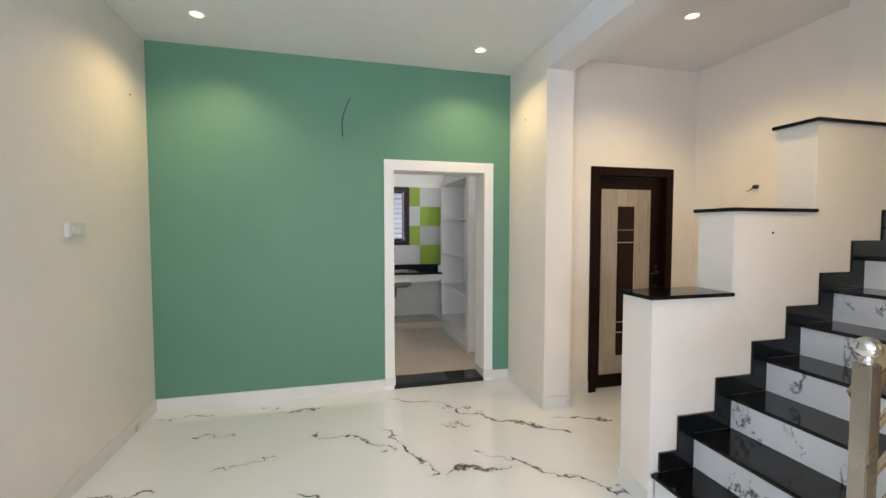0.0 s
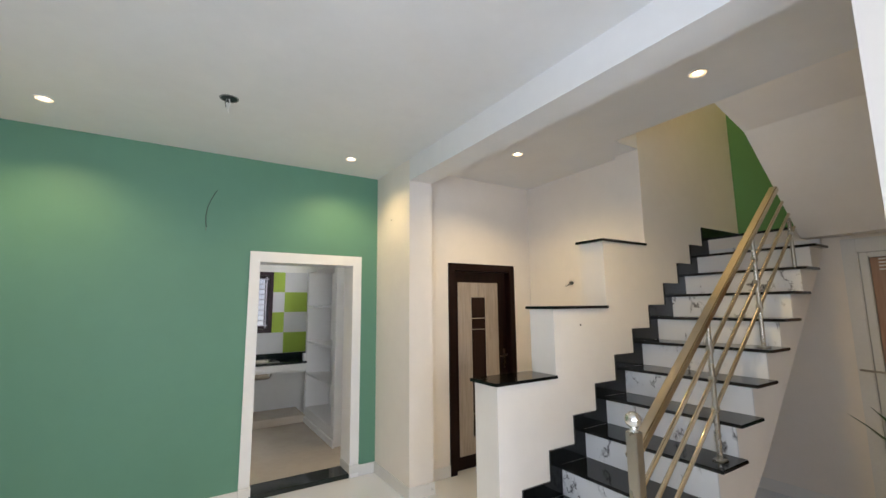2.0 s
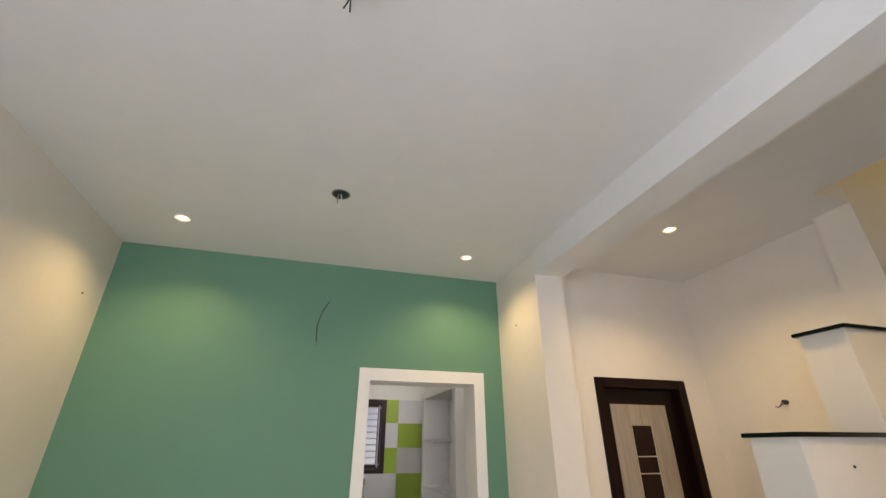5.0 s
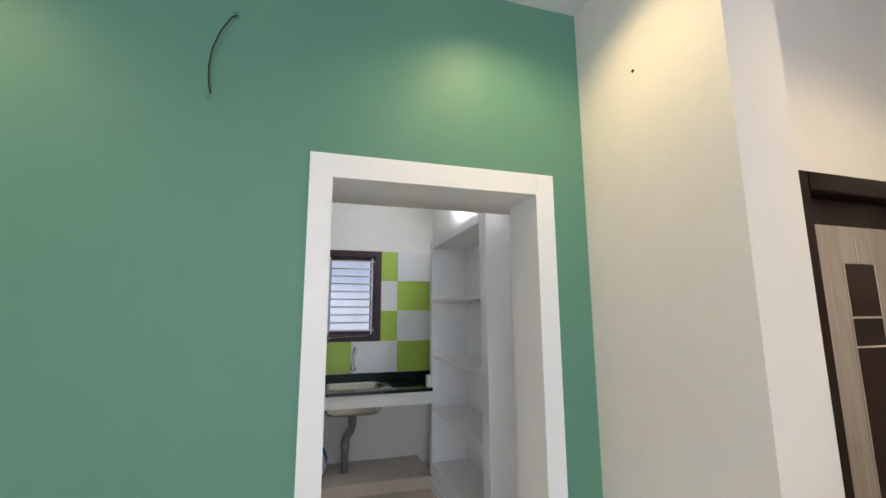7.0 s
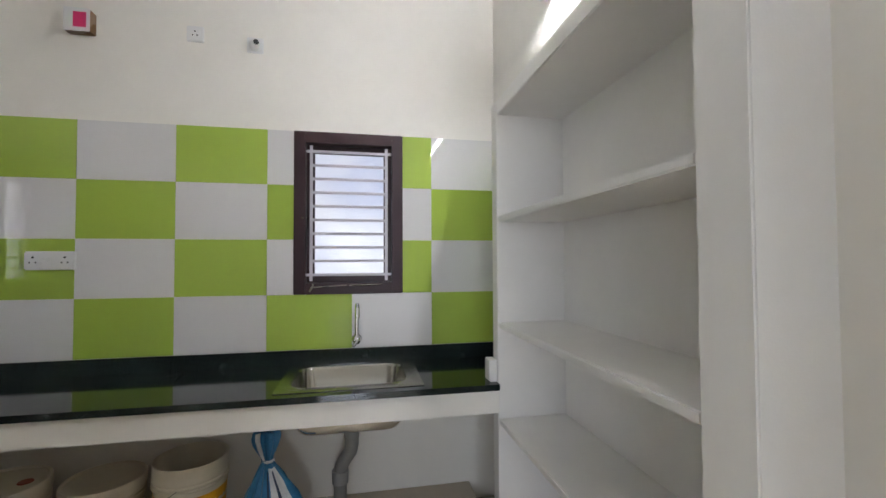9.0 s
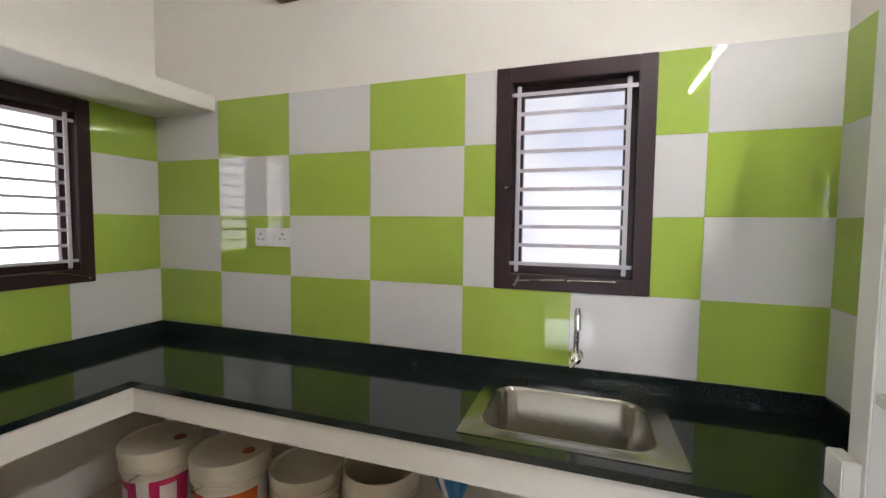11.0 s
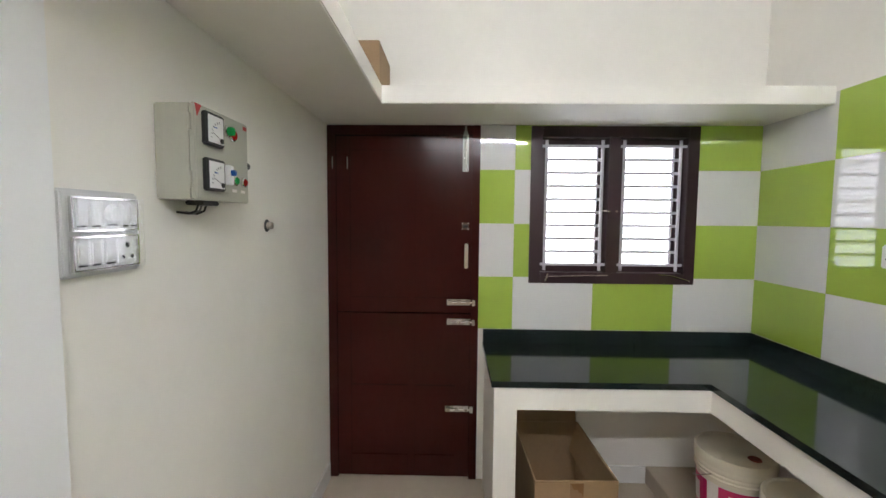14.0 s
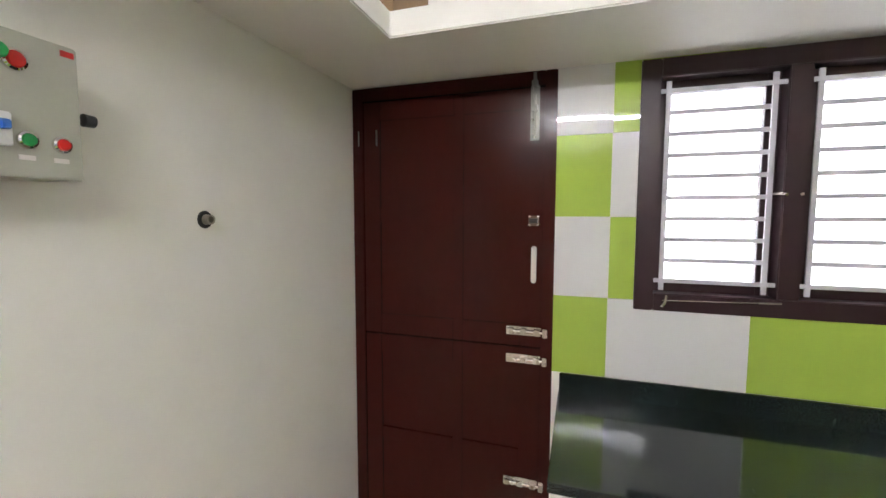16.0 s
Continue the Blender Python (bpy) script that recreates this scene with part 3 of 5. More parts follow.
struct("baseboard_doorway", skirting([(1.066, DX0, GREEN - 0.026, GREEN - 0.014), (DX1, 2.113, GREEN - 0.026, GREEN - 0.014), (DX0, DX0 + 0.012, GREEN - 0.026, KIT), (DX1 - 0.012, DX1, GREEN - 0.026, KIT)], HFLOOR + 0.041, 0.075), SKIRT, "white veined skirting tiles returning into the kitchen doorway", "skirting")
struct("baseboard_lobby", skirting([(2.223, 2.235, STAIR - s, STAIR + 0.24), (2.235, 3.965, STAIR + 0.228, STAIR + 0.24), (4.963, 4.975, DOORY1, STAIR)], HFLOOR), SKIRT, "white veined skirting tiles round the stairs", "skirting")
struct("baseboard_kitchen", skirting([(LEFT + 0.03, 0.849, KIT, KIT + s), (DX1, KRIGHT, KIT, KIT + s), (KRIGHT - s, KRIGHT, KIT + s, 6.5)], 0.0, 0.1), SKIRT, "white skirting tiles along the kitchen wall", "skirting")


# ---- things: the hall ----
def downlight(x, y):
    t = thing("downlight", "small round recessed ceiling lamp, lit warm white", "ceiling lamp", (x, y, HCEIL), "recessed ceiling lamps")
    m = pose(x, y, HCEIL)
    part("rim", lathe([(0.044, -0.003), (0.047, -0.007), (0.052, -0.004), (0.053, 0.0)], m), PLASTIC, t, smooth=True)
    # added glowing ring: the lens's halo built as a part
    part("halo_ring", lathe([(0.027, -0.0015), (0.044, -0.004), (0.044, 0.0)], m), HALO, t, "glowing ring that imitates the warm halo of the lens")
    part("lens", lathe([(0.0, -0.003), (0.027, -0.0022), (0.027, 0.0)], m), BULB, t, "glowing warm lens")
    return t


for x, y in DOWNLIGHTS:
    downlight(x, y)


def wire(parent, points, r=0.003, material=None, name="wire"):
    return part(name, pipe(points, r, 6), material or BLACK, parent, smooth=True)


# empty lamp point in the ceiling
cx, cy = 0.751, 4.573
t = thing("ceiling_box", "open round junction box in the ceiling with loose wires", "junction box", (cx, cy, HCEIL))
m = pose(cx, cy, HCEIL)
part("rim", lathe([(0.046, -0.002), (0.055, -0.004), (0.058, 0.0)], m), GREYPVC, t, smooth=True)
part("cup", lathe([(0.0, -0.001), (0.047, -0.0015), (0.047, 0.0)], m), BLACK, t)
wire(t, [(cx, cy, HCEIL - 0.003), (cx + 0.008, cy - 0.01, HCEIL - 0.04), (cx - 0.004, cy + 0.004, HCEIL - 0.075), (cx + 0.002, cy, HCEIL - 0.10)], 0.003, PLASTIC)
wire(t, [(cx - 0.012, cy, HCEIL - 0.003), (cx - 0.02, cy + 0.012, HCEIL - 0.03), (cx - 0.014, cy + 0.02, HCEIL - 0.055)], 0.003, GREYPVC)
# fan hook
cx, cy = 0.725, 3.18
t = thing("fan_hook", "bare black fan hook box with wires hanging from the ceiling", "fan hook", (cx, cy, HCEIL))
part("box", boxes((-0.03, 0.028, -0.026, 0.026, -0.045, 0.012), bevel=0.006, m=pose(cx, cy, HCEIL - 0.012, 12, 16, 30)), BLACK, t)
wire(t, [(cx + 0.02, cy - 0.01, HCEIL - 0.05), (cx - 0.008, cy - 0.005, HCEIL - 0.062), (cx - 0.035, cy + 0.004, HCEIL - 0.05), (cx - 0.042, cy + 0.01, HCEIL - 0.03)], 0.004, PLASTIC)
wire(t, [(cx - 0.01, cy, HCEIL - 0.018), (cx - 0.02, cy + 0.012, HCEIL - 0.06), (cx - 0.035, cy + 0.015, HCEIL - 0.12), (cx - 0.03, cy + 0.015, HCEIL - 0.2)], 0.003)
wire(t, [(cx - 0.01, cy, HCEIL - 0.018), (cx - 0.03, cy + 0.006, HCEIL - 0.07), (cx - 0.04, cy + 0.02, HCEIL - 0.15), (cx - 0.05, cy + 0.015, HCEIL - 0.19)], 0.003)
# cable hanging out of the green wall
t = thing("wall_cable", "dark cable end hanging out of the green wall", "cable", (0.78, GREEN, 2.585))
part("hole", lathe([(0.0, -0.001), (0.012, -0.001), (0.012, 0.002)], pose(0.779, GREEN, 2.586, 90), 10), BLACK, t)
part("cable", pipe([(0.779, GREEN - 0.001, 2.586), (0.765, GREEN - 0.02, 2.56), (0.735, GREEN - 0.03, 2.49), (0.712, GREEN - 0.025, 2.42), (0.704, GREEN - 0.02, 2.35), (0.708, GREEN - 0.015, 2.285), (0.715, GREEN - 0.012, 2.25)], 0.003, 8), BLACK, t, smooth=True)
part("core", pipe([(0.7145, GREEN - 0.0125, 2.253), (0.708, GREEN - 0.02, 2.238), (0.712, GREEN - 0.022, 2.222)], 0.002, 6), NICKEL, t)


# wall plugs left by the fitters
def wall_plug(name, p, turn, label):
    return tagged(part(name, lathe([(0.0, 0.006), (0.004, 0.005), (0.007, 0.001), (0.007, 0.0)], pose(*p, *turn), 10), BLACK), label, "wall plug", "wall plugs")


wall_plug("wall_plug", (HRIGHT, 5.363, 2.411), (0, -90, 0), "tiny dark wall plug in the cream wall")
wall_plug("wall_plug", (LEFT, 5.452, 2.416), (0, 90, 0), "tiny dark wall plug in the cream wall")
wall_plug("wall_plug", (3.02, STAIR, 1.42), (90, 0, 0), "tiny dark wall plug in the cream wall")

# switch box on the outer wall
t = thing("switch_box", "white plastic surface switch box on the cream wall", "switch", (LEFT, 4.72, 1.435))
part("box", boxes((LEFT, LEFT + 0.02, 4.635, 4.805, 1.392, 1.478), bevel=0.006), PLASTIC, t)
part("cover", boxes((LEFT + 0.0195, LEFT + 0.025, 4.645, 4.795, 1.40, 1.47), bevel=0.003), surface("aged_white_plastic", (0.66, 0.65, 0.62), 0.35), t)
for i in range(3):
    part("switch", boxes((LEFT + 0.0245, LEFT + 0.029, 4.66 + i * 0.043, 4.694 + i * 0.043, 1.412, 1.458), bevel=0.002), PLASTIC, t)

# tap stub with wires on the lobby wall
t = thing("wall_wires", "short loose wires sticking out of the lobby wall", "cable", (3.965, 4.63, 1.77))
part("sleeve", lathe([(0.0, 0.03), (0.016, 0.03), (0.018, 0.0)], pose(3.965, 4.60, 1.785, 0, -90), 12), BLACK, t, smooth=True)
wire(t, [(3.94, 4.60, 1.785), (3.92, 4.615, 1.763), (3.915, 4.635, 1.752), (3.918, 4.652, 1.76)], 0.0045, GREYPVC)
wire(t, [(3.94, 4.605, 1.78), (3.92, 4.61, 1.77), (3.915, 4.62, 1.755)], 0.004, BLACK)

# dark flush door with inlay
FX0, FX1, FZ = 2.84, 3.708, 2.0
door1 = thing("door_1", "closed dark brown door with a pale laminate panel and dark inlay strip", "door", (3.25, 5.22, HFLOOR), kind="structure")
bm = boxes((FX0, FX0 + 0.075, 5.19, 5.33, HFLOOR, FZ), (FX1 - 0.075, FX1, 5.19, 5.33, HFLOOR, FZ), (FX0 + 0.075, FX1 - 0.075, 5.19, 5.33, FZ - 0.075, FZ), bevel=0.004)
part("door_frame", bm, DARKWOOD, door1, "near-black stained wooden frame")
part("leaf", boxes((FX0 + 0.077, FX1 - 0.077, 5.262, 5.30, HFLOOR + 0.006, FZ - 0.077), bevel=0.003), DARKWOOD, door1)
PX0, PX1 = 2.988, 3.514
part("panel", boxes((PX0, PX1, 5.256, 5.263, 0.094, 1.808), bevel=0.0015), VENEER, door1, "pale grained laminate panel")
part("inlay", boxes((3.153, 3.334, 5.2525, 5.257, 0.267, 1.652), bevel=0.001), INLAY, door1, "dark inlay strip")
for z in (1.435, 1.32, 0.58, 0.484):
    part("metal_strip", boxes((3.153, 3.334, 5.2505, 5.253, z - 0.004, z + 0.004)), CHROME, door1)
for x in (3.151, 3.336):
    part("metal_strip", boxes((x - 0.003, x + 0.003, 5.2505, 5.2565, 0.267, 1.652)), CHROME, door1)
part("metal_strip", boxes((3.243, 3.247, 5.253, 5.2565, 1.652, 1.806)), CHROME, door1)
plate = part("lock_plate", boxes((3.571, 3.601, 5.254, 5.262, 0.90, 1.10), bevel=0.003), BRONZE, door1, "bronze lever lock plate")
part("door_handle", pipe([(3.586, 5.255, 1.04), (3.586, 5.215, 1.04), (3.576, 5.205, 1.038), (3.49, 5.207, 1.03)], 0.008, 10), BRONZE, plate, smooth=True)
part("key_rose", lathe([(0.0, 0.012), (0.012, 0.01), (0.013, 0.0)], pose(3.586, 5.254, 0.955, 90), 14), BRONZE, plate, smooth=True)

# ---- staircase ----
stairs = thing("staircase", "concrete stairs with black granite treads and white veined risers", "stairs", (X1, STAIR - 0.4, HFLOOR))
N = 12
pts = [(X1 + 0.012, HFLOOR)]
for k in range(N):
    x, z = X1 + 0.012 + GO * k, Z1 + RISE * k - 0.02
    pts += [(x, z), (x + GO, z)]
pts[-1] = (4.985, Z1 + RISE * (N - 1) - 0.02)
pts += [(4.985, 1.99), (4.527, 1.55), (3.546, 0.62), (3.11, 0.27), (2.78, HFLOOR)]
part("flight", prism(pts, OUT, STAIR - 0.012), CREAM, stairs, "cream plastered flight and waist slab")
for k in range(N):
    x, z = X1 + GO * k, Z1 + RISE * k
    deep = GO + 0.025
    part("tread", boxes((x - 0.028, x + deep - 0.014, OUT - 0.045, STAIR - 0.012, z - 0.02, z), bevel=0.004), STAIRGRANITE, stairs, "polished black granite tread" if k == 0 else "")
    z0 = HFLOOR if k == 0 else z - RISE
    part("riser", boxes((x, x + 0.011, OUT + 0.001, STAIR - 0.012, z0 + 0.001, z - 0.0205)), RISERSTONE, stairs, "white veined riser tile" if k == 0 else "")
# stepped granite skirting on the wall side
for k in range(N):
    x, z = X1 + GO * k, Z1 + RISE * k
    xl = x - 0.10
    zt = z + 0.10
    x_end = x + GO - 0.10 if k < N - 1 else 5.63
    if k == 0:
        prof = [(x + 0.028, z), (x + 0.028, zt), (x_end, zt), (x_end, z)]
    else:
        prof = [(xl, z - RISE), (xl, zt), (x_end, zt), (x_end, z), (x, z), (x, z - RISE)]
    part("skirting_piece", prism(prof, STAIR - 0.014, STAIR - 0.0005), STAIRGRANITE, stairs, "stepped black granite skirting" if k == 0 else "")

# ---- stair railing ----
NX, RY = 2.277, 2.857
SL, TOE = 0.757, 0.040      # climb and outward drift of the rail along the flight
rail = thing("stair_railing", "square steel newel with ball, champagne handrail and three thin rails", "railing", (NX, RY, Z1))
part("newel_post", boxes((NX - 0.026, NX + 0.026, RY - 0.026, RY + 0.026, Z1, 1.016), bevel=0.004), STEEL, rail, "square stainless steel newel post")
part("newel_foot", boxes((NX - 0.042, NX + 0.042, RY - 0.021, RY + 0.046, Z1, Z1 + 0.006), bevel=0.002), STEEL, rail)
part("newel_neck", lathe([(0.0, 1.016), (0.022, 1.016), (0.016, 1.021), (0.014, 1.032), (0.0, 1.032)], pose(NX, RY, 0), 20), CHROME, rail, smooth=True)
part("newel_ball", lathe([(0.0, 1.029)] + [(0.035 * math.sin(a * math.pi / 14), 1.064 - 0.035 * math.cos(a * math.pi / 14)) for a in range(1, 14)] + [(0.0, 1.099)], pose(NX, RY, 0), 28), CHROME, rail, "mirror-polished steel ball", True)


def rail_at(x, drop=0.0):
    return Vector((x, RY + TOE + 0.022 * (x - NX), 0.862 - drop + SL * (x - NX)))


def slope_bar(name, drop, w, h, x0, x1, material, label="", round_=False):
    a, b = rail_at(x0, drop), rail_at(x1, drop)
    if round_:
        return part(name, pipe([a, b], w, 10), material, rail, label, True)
    d = (b - a)
    m = Matrix.Translation(a) @ Matrix.Rotation(math.atan2(d.y, d.x), 4, "Z") @ Matrix.Rotation(-math.atan2(d.z, math.hypot(d.x, d.y)), 4, "Y")
    return part(name, boxes((0, d.length, -w, w, -h, h), bevel=0.006, m=m), material, rail, label)


slope_bar("handrail", 0.0, 0.026, 0.022, NX + 0.028, 4.34, BRASSY, "champagne-toned rectangular handrail tube")
for drop, x1 in ((0.185, 4.47), (0.345, 4.57), (0.505, 4.66)):
    slope_bar("rail", drop, 0.0115, 0.0115, NX + 0.028, x1, BRASSY, round_=True)
for k in (3, 6, 9):
    x, z = X1 + GO * k + 0.115, Z1 + RISE * k
    p = rail_at(x)
    top = p.z - 0.02 if k < 9 else 2.22
    b = part("baluster", pipe([(x, p.y, z), (x, p.y, top)], 0.0135, 12), STEEL, rail, smooth=True)
    part("base_plate", boxes((x - 0.034, x + 0.034, p.y - 0.028, p.y + 0.028, z, z + 0.008), bevel=0.002), STEEL, b)
    for drop in (0.185, 0.345, 0.505):
        if p.z - drop < top:
            part("rail_clip", boxes((x - 0.017, x + 0.017, p.y - 0.017, p.y + 0.017, p.z - drop - 0.017, p.z - drop + 0.017), bevel=0.004), STEEL, b)

# ---- entrance door at the end of the lobby ----
ent = thing("door_2", "front door of unfinished brown wood in a white frame", "door", (4.975, 2.3, HFLOOR), kind="structure")
bm = boxes((4.945, 5.08, DOORY1 - 0.09, DOORY1, HFLOOR, 2.05), (4.945, 5.08, DOORY0, DOORY0 + 0.11, HFLOOR, 2.05), (4.945, 5.08, DOORY0 + 0.11, DOORY1 - 0.09, 1.94, 2.05),
           (4.972, 5.08, DOORY1 - 0.14, DOORY1 - 0.091, HFLOOR, 1.939), (4.972, 5.08, DOORY0 + 0.111, DOORY1 - 0.141, 1.90, 1.939), bevel=0.005)
part("door_frame", bm, surface("glossy_white_frame", (0.74, 0.74, 0.73), 0.12, relief=0.0), ent, "glossy white frame still wrapped in film")
leaf = part("leaf", boxes((5.0, 5.04, DOORY0 + 0.112, DOORY1 - 0.142, HFLOOR + 0.03, 1.898), bevel=0.003), PINE, ent)
for z0, z1 in ((0.22, 0.78), (0.90, 1.72)):
    part("panel", boxes((4.988, 5.001, DOORY0 + 0.24, DOORY1 - 0.24, z0, z1), bevel=0.006), PINE, leaf)
for z0, n_slats in ((0.07, 4), (1.80, 4)):
    for k in range(n_slats):
        part("vent_slat", boxes((4.992, 5.001, DOORY0 + 0.30, DOORY1 - 0.19, z0 + 0.026 * k, z0 + 0.026 * k + 0.012)), BLACK if z0 < 1 else WHITE, leaf)
part("sill", boxes((4.9, 5.1, DOORY0, DOORY1 + 0.01, HFLOOR, HFLOOR + 0.025), bevel=0.003), GRANITE, ent, "black granite door sill")
part("handle", pipe([(4.935, DOORY1 - 0.03, 1.06), (4.90, DOORY1 - 0.03, 1.06), (4.895, DOORY1 - 0.04, 1.06), (4.895, DOORY1 - 0.17, 1.055)], 0.008, 8), STEEL, ent, "steel lever handle", True)


# ---- potted plant by the entrance ----
def blade(bm, base, yaw, length, lean, width):
    prev = None
    for i in range(8):
        u = i / 7
        out = lean * length * u ** 1.6
        p = Vector(base) + Vector((math.cos(yaw) * out, math.sin(yaw) * out, length * u * (1 - 0.35 * lean * u)))
        w = width * math.sin(math.pi * min(1, 0.12 + 0.88 * u)) ** 0.8 if u < 1 else 0.001
        side = Vector((-math.sin(yaw), math.cos(yaw), 0)) * w
        row = [bm.verts.new(p - side), bm.verts.new(p + Vector((0, 0, -w * 0.35))), bm.verts.new(p + side)]
        if prev:
            for a, b in ((0, 1), (1, 2)):
                bm.faces.new((prev[a], prev[b], row[b], row[a]))
        prev = row


pl = thing("potted_plant", "green strap-leaved plant in a terracotta pot on the lobby floor", "plant", (4.70, 2.32, HFLOOR))
part("pot", lathe([(0.0, 0.0), (0.11, 0.0), (0.15, 0.24), (0.165, 0.245), (0.165, 0.28), (0.145, 0.28), (0.14, 0.25), (0.0, 0.245)], pose(4.70, 2.32, HFLOOR), 24), CLAY, pl, smooth=True)
rnd = random.Random(5)
for i in range(22):
    bm = bmesh.new()
    blade(bm, (4.70 + rnd.uniform(-0.05, 0.05), 2.32 + rnd.uniform(-0.05, 0.05), 0.22), i * 2 * math.pi / 22 + rnd.uniform(-0.2, 0.2), rnd.uniform(0.60, 0.72), rnd.uniform(0.35, 0.6), rnd.uniform(0.030, 0.046))
    part("leaf", bm, LEAF, pl, smooth=True)

# ---- things: the kitchen ----
# worktop of granite on a plastered slab, with its upstand
TX, TY = -0.207, 7.785
# hole for the sink is cut by building the slab in pieces
SX0, SX1, SY0, SY1 = 1.203, 1.717, 7.890, 8.245
worktop = thing("worktop", "polished black granite L-shaped kitchen worktop with upstand", "worktop", (0.5, 8.0, TOP))
bm = prism([(LEFT, 6.842), (TX + 0.006, 6.842), (TX, TY), (LEFT, TY)], TOP - 0.028, TOP, "z")
for d in ((LEFT, SX0, TY, BACK), (SX0, SX1, TY, SY0), (SX0, SX1, SY1, BACK), (SX1, 2.126, TY, 7.906), (SX1, KRIGHT, 7.906, BACK)):
    cube(bm, *d, TOP - 0.028, TOP)
bmesh.ops.remove_doubles(bm, verts=list(bm.verts), dist=0.0005)
part("slab", bm, GRANITE, worktop)
bm = boxes((LEFT, KRIGHT, BACK - 0.018, BACK, TOP, SPLASH - 0.001), (LEFT, LEFT + 0.018, 6.845, BACK - 0.018, TOP, SPLASH - 0.001), (KRIGHT - 0.018, KRIGHT, 7.905, BACK - 0.018, TOP, SPLASH - 0.001), bevel=0.003)
part("upstand", bm, GRANITE, worktop)
# masonry under the worktop
counter = thing("counter_base", "cream plastered masonry counter under the granite worktop", "counter", (0.5, 8.0, 0))
bm = prism([(LEFT, 6.955), (TX - 0.008, 6.955), (TX - 0.012, TY + 0.012), (LEFT, TY + 0.012)], TOP - 0.132, TOP - 0.028, "z")
for d in ((LEFT, SX0 - 0.02, TY + 0.012, BACK), (SX0 - 0.02, SX1 + 0.02, TY + 0.012, SY0 - 0.02), (SX0 - 0.02, SX1 + 0.02, SY1 + 0.02, BACK), (SX1 + 0.02, 2.126, TY + 0.012, BACK)):
    cube(bm, *d, TOP - 0.132, TOP - 0.028)
bmesh.ops.remove_doubles(bm, verts=list(bm.verts), dist=0.0005)
part("slab", bm, KCREAM, counter)
part("pier", boxes((LEFT, TX - 0.006, 6.855, 6.955, 0, TOP - 0.028), bevel=0.003), KCREAM, counter)
part("plinth", boxes((LEFT, 2.126, 7.80, BACK, 0, 0.10), bevel=0.004), KFLOOR, counter, "low tiled plinth under the sink")
part("side_skirting", boxes((LEFT, LEFT + 0.01, 6.956, 7.799, 0, 0.10)), SKIRT, counter)

# steel sink
sink = thing("kitchen_sink", "brushed stainless steel drop-in sink bowl in the granite worktop", "sink", (1.465, 8.07, TOP))


def rounded(x0, x1, y0, y1, r, n=6):
    out = []
    for cx_, cy_, a0 in ((x1 - r, y0 + r, -90), (x1 - r, y1 - r, 0), (x0 + r, y1 - r, 90), (x0 + r, y0 + r, 180)):
        for i in range(n + 1):
            a = radians(a0 + 90 * i / n)
            out.append((cx_ + r * math.cos(a), cy_ + r * math.sin(a)))
    return out


def loops(bm, rings):
    vs = [[bm.verts.new(p) for p in ring] for ring in rings]
    for a, b in zip(vs, vs[1:]):
        for i in range(len(a)):
            j = (i + 1) % len(a)
            bm.faces.new((a[i], a[j], b[j], b[i]))
    return vs


bm = bmesh.new()
deck = (1.142, 1.79, 7.836, 8.328)
rim = [(deck, 0.012, TOP + 0.0005), (deck, 0.012, TOP + 0.003), ((SX0 - 0.012, SX1 + 0.012, SY0 - 0.012, SY1 + 0.012), 0.085, TOP + 0.004), ((SX0 - 0.004, SX1 + 0.004, SY0 - 0.004, SY1 + 0.004), 0.08, TOP + 0.008),
       ((SX0 + 0.006, SX1 - 0.006, SY0 + 0.006, SY1 - 0.006), 0.075, TOP - 0.004), ((SX0 + 0.016, SX1 - 0.016, SY0 + 0.016, SY1 - 0.016), 0.07, TOP - 0.16),
       ((SX0 + 0.045, SX1 - 0.045, SY0 + 0.045, SY1 - 0.045), 0.05, TOP - 0.215), ((1.43, 1.50, 8.035, 8.105), 0.034, TOP - 0.225)]
vs = loops(bm, [[(x, y, z) for x, y in rounded(*r, rad)] for r, rad, z in rim])
bm.faces.new(vs[-1])
bmesh.ops.recalc_face_normals(bm, faces=list(bm.faces))
part("bowl", bm, SINKSTEEL, sink, smooth=True)
part("strainer", lathe([(0.0, 0.004), (0.012, 0.006), (0.03, 0.003), (0.034, 0.0)], pose(1.465, 8.07, TOP - 0.2245), 20), CHROME, sink, smooth=True)
bm = bmesh.new()
und = [((SX0 + 0.008, SX1 - 0.008, SY0 + 0.008, SY1 - 0.008), 0.07, TOP - 0.10), ((SX0 + 0.010, SX1 - 0.010, SY0 + 0.010, SY1 - 0.010), 0.07, TOP - 0.18), ((SX0 + 0.03, SX1 - 0.03, SY0 + 0.03, SY1 - 0.03), 0.06, TOP - 0.212), ((SX0 + 0.08, SX1 - 0.08, SY0 + 0.08, SY1 - 0.08), 0.05, TOP - 0.236), ((1.425, 1.505, 8.03, 8.11), 0.036, TOP - 0.245)]
vs = loops(bm, [[(x, y, z) for x, y in rounded(*r, rad)] for r, rad, z in und])
bm.faces.new(vs[-1])
part("underside", bm, CHROME, sink, smooth=True)
PIPEPALE = surface("pale_grey_pipe", (0.30, 0.30, 0.29), 0.4)
trap = thing("waste_pipe", "grey plastic waste trap hanging under the sink", "pipe", (1.465, 8.07, 0.3))
part("waste_nut", lathe([(0.0, 0.0), (0.036, 0.0), (0.038, 0.05), (0.03, 0.055), (0.0, 0.055)], pose(1.465, 8.07, 0.525), 16), GREYPVC, trap, smooth=True)
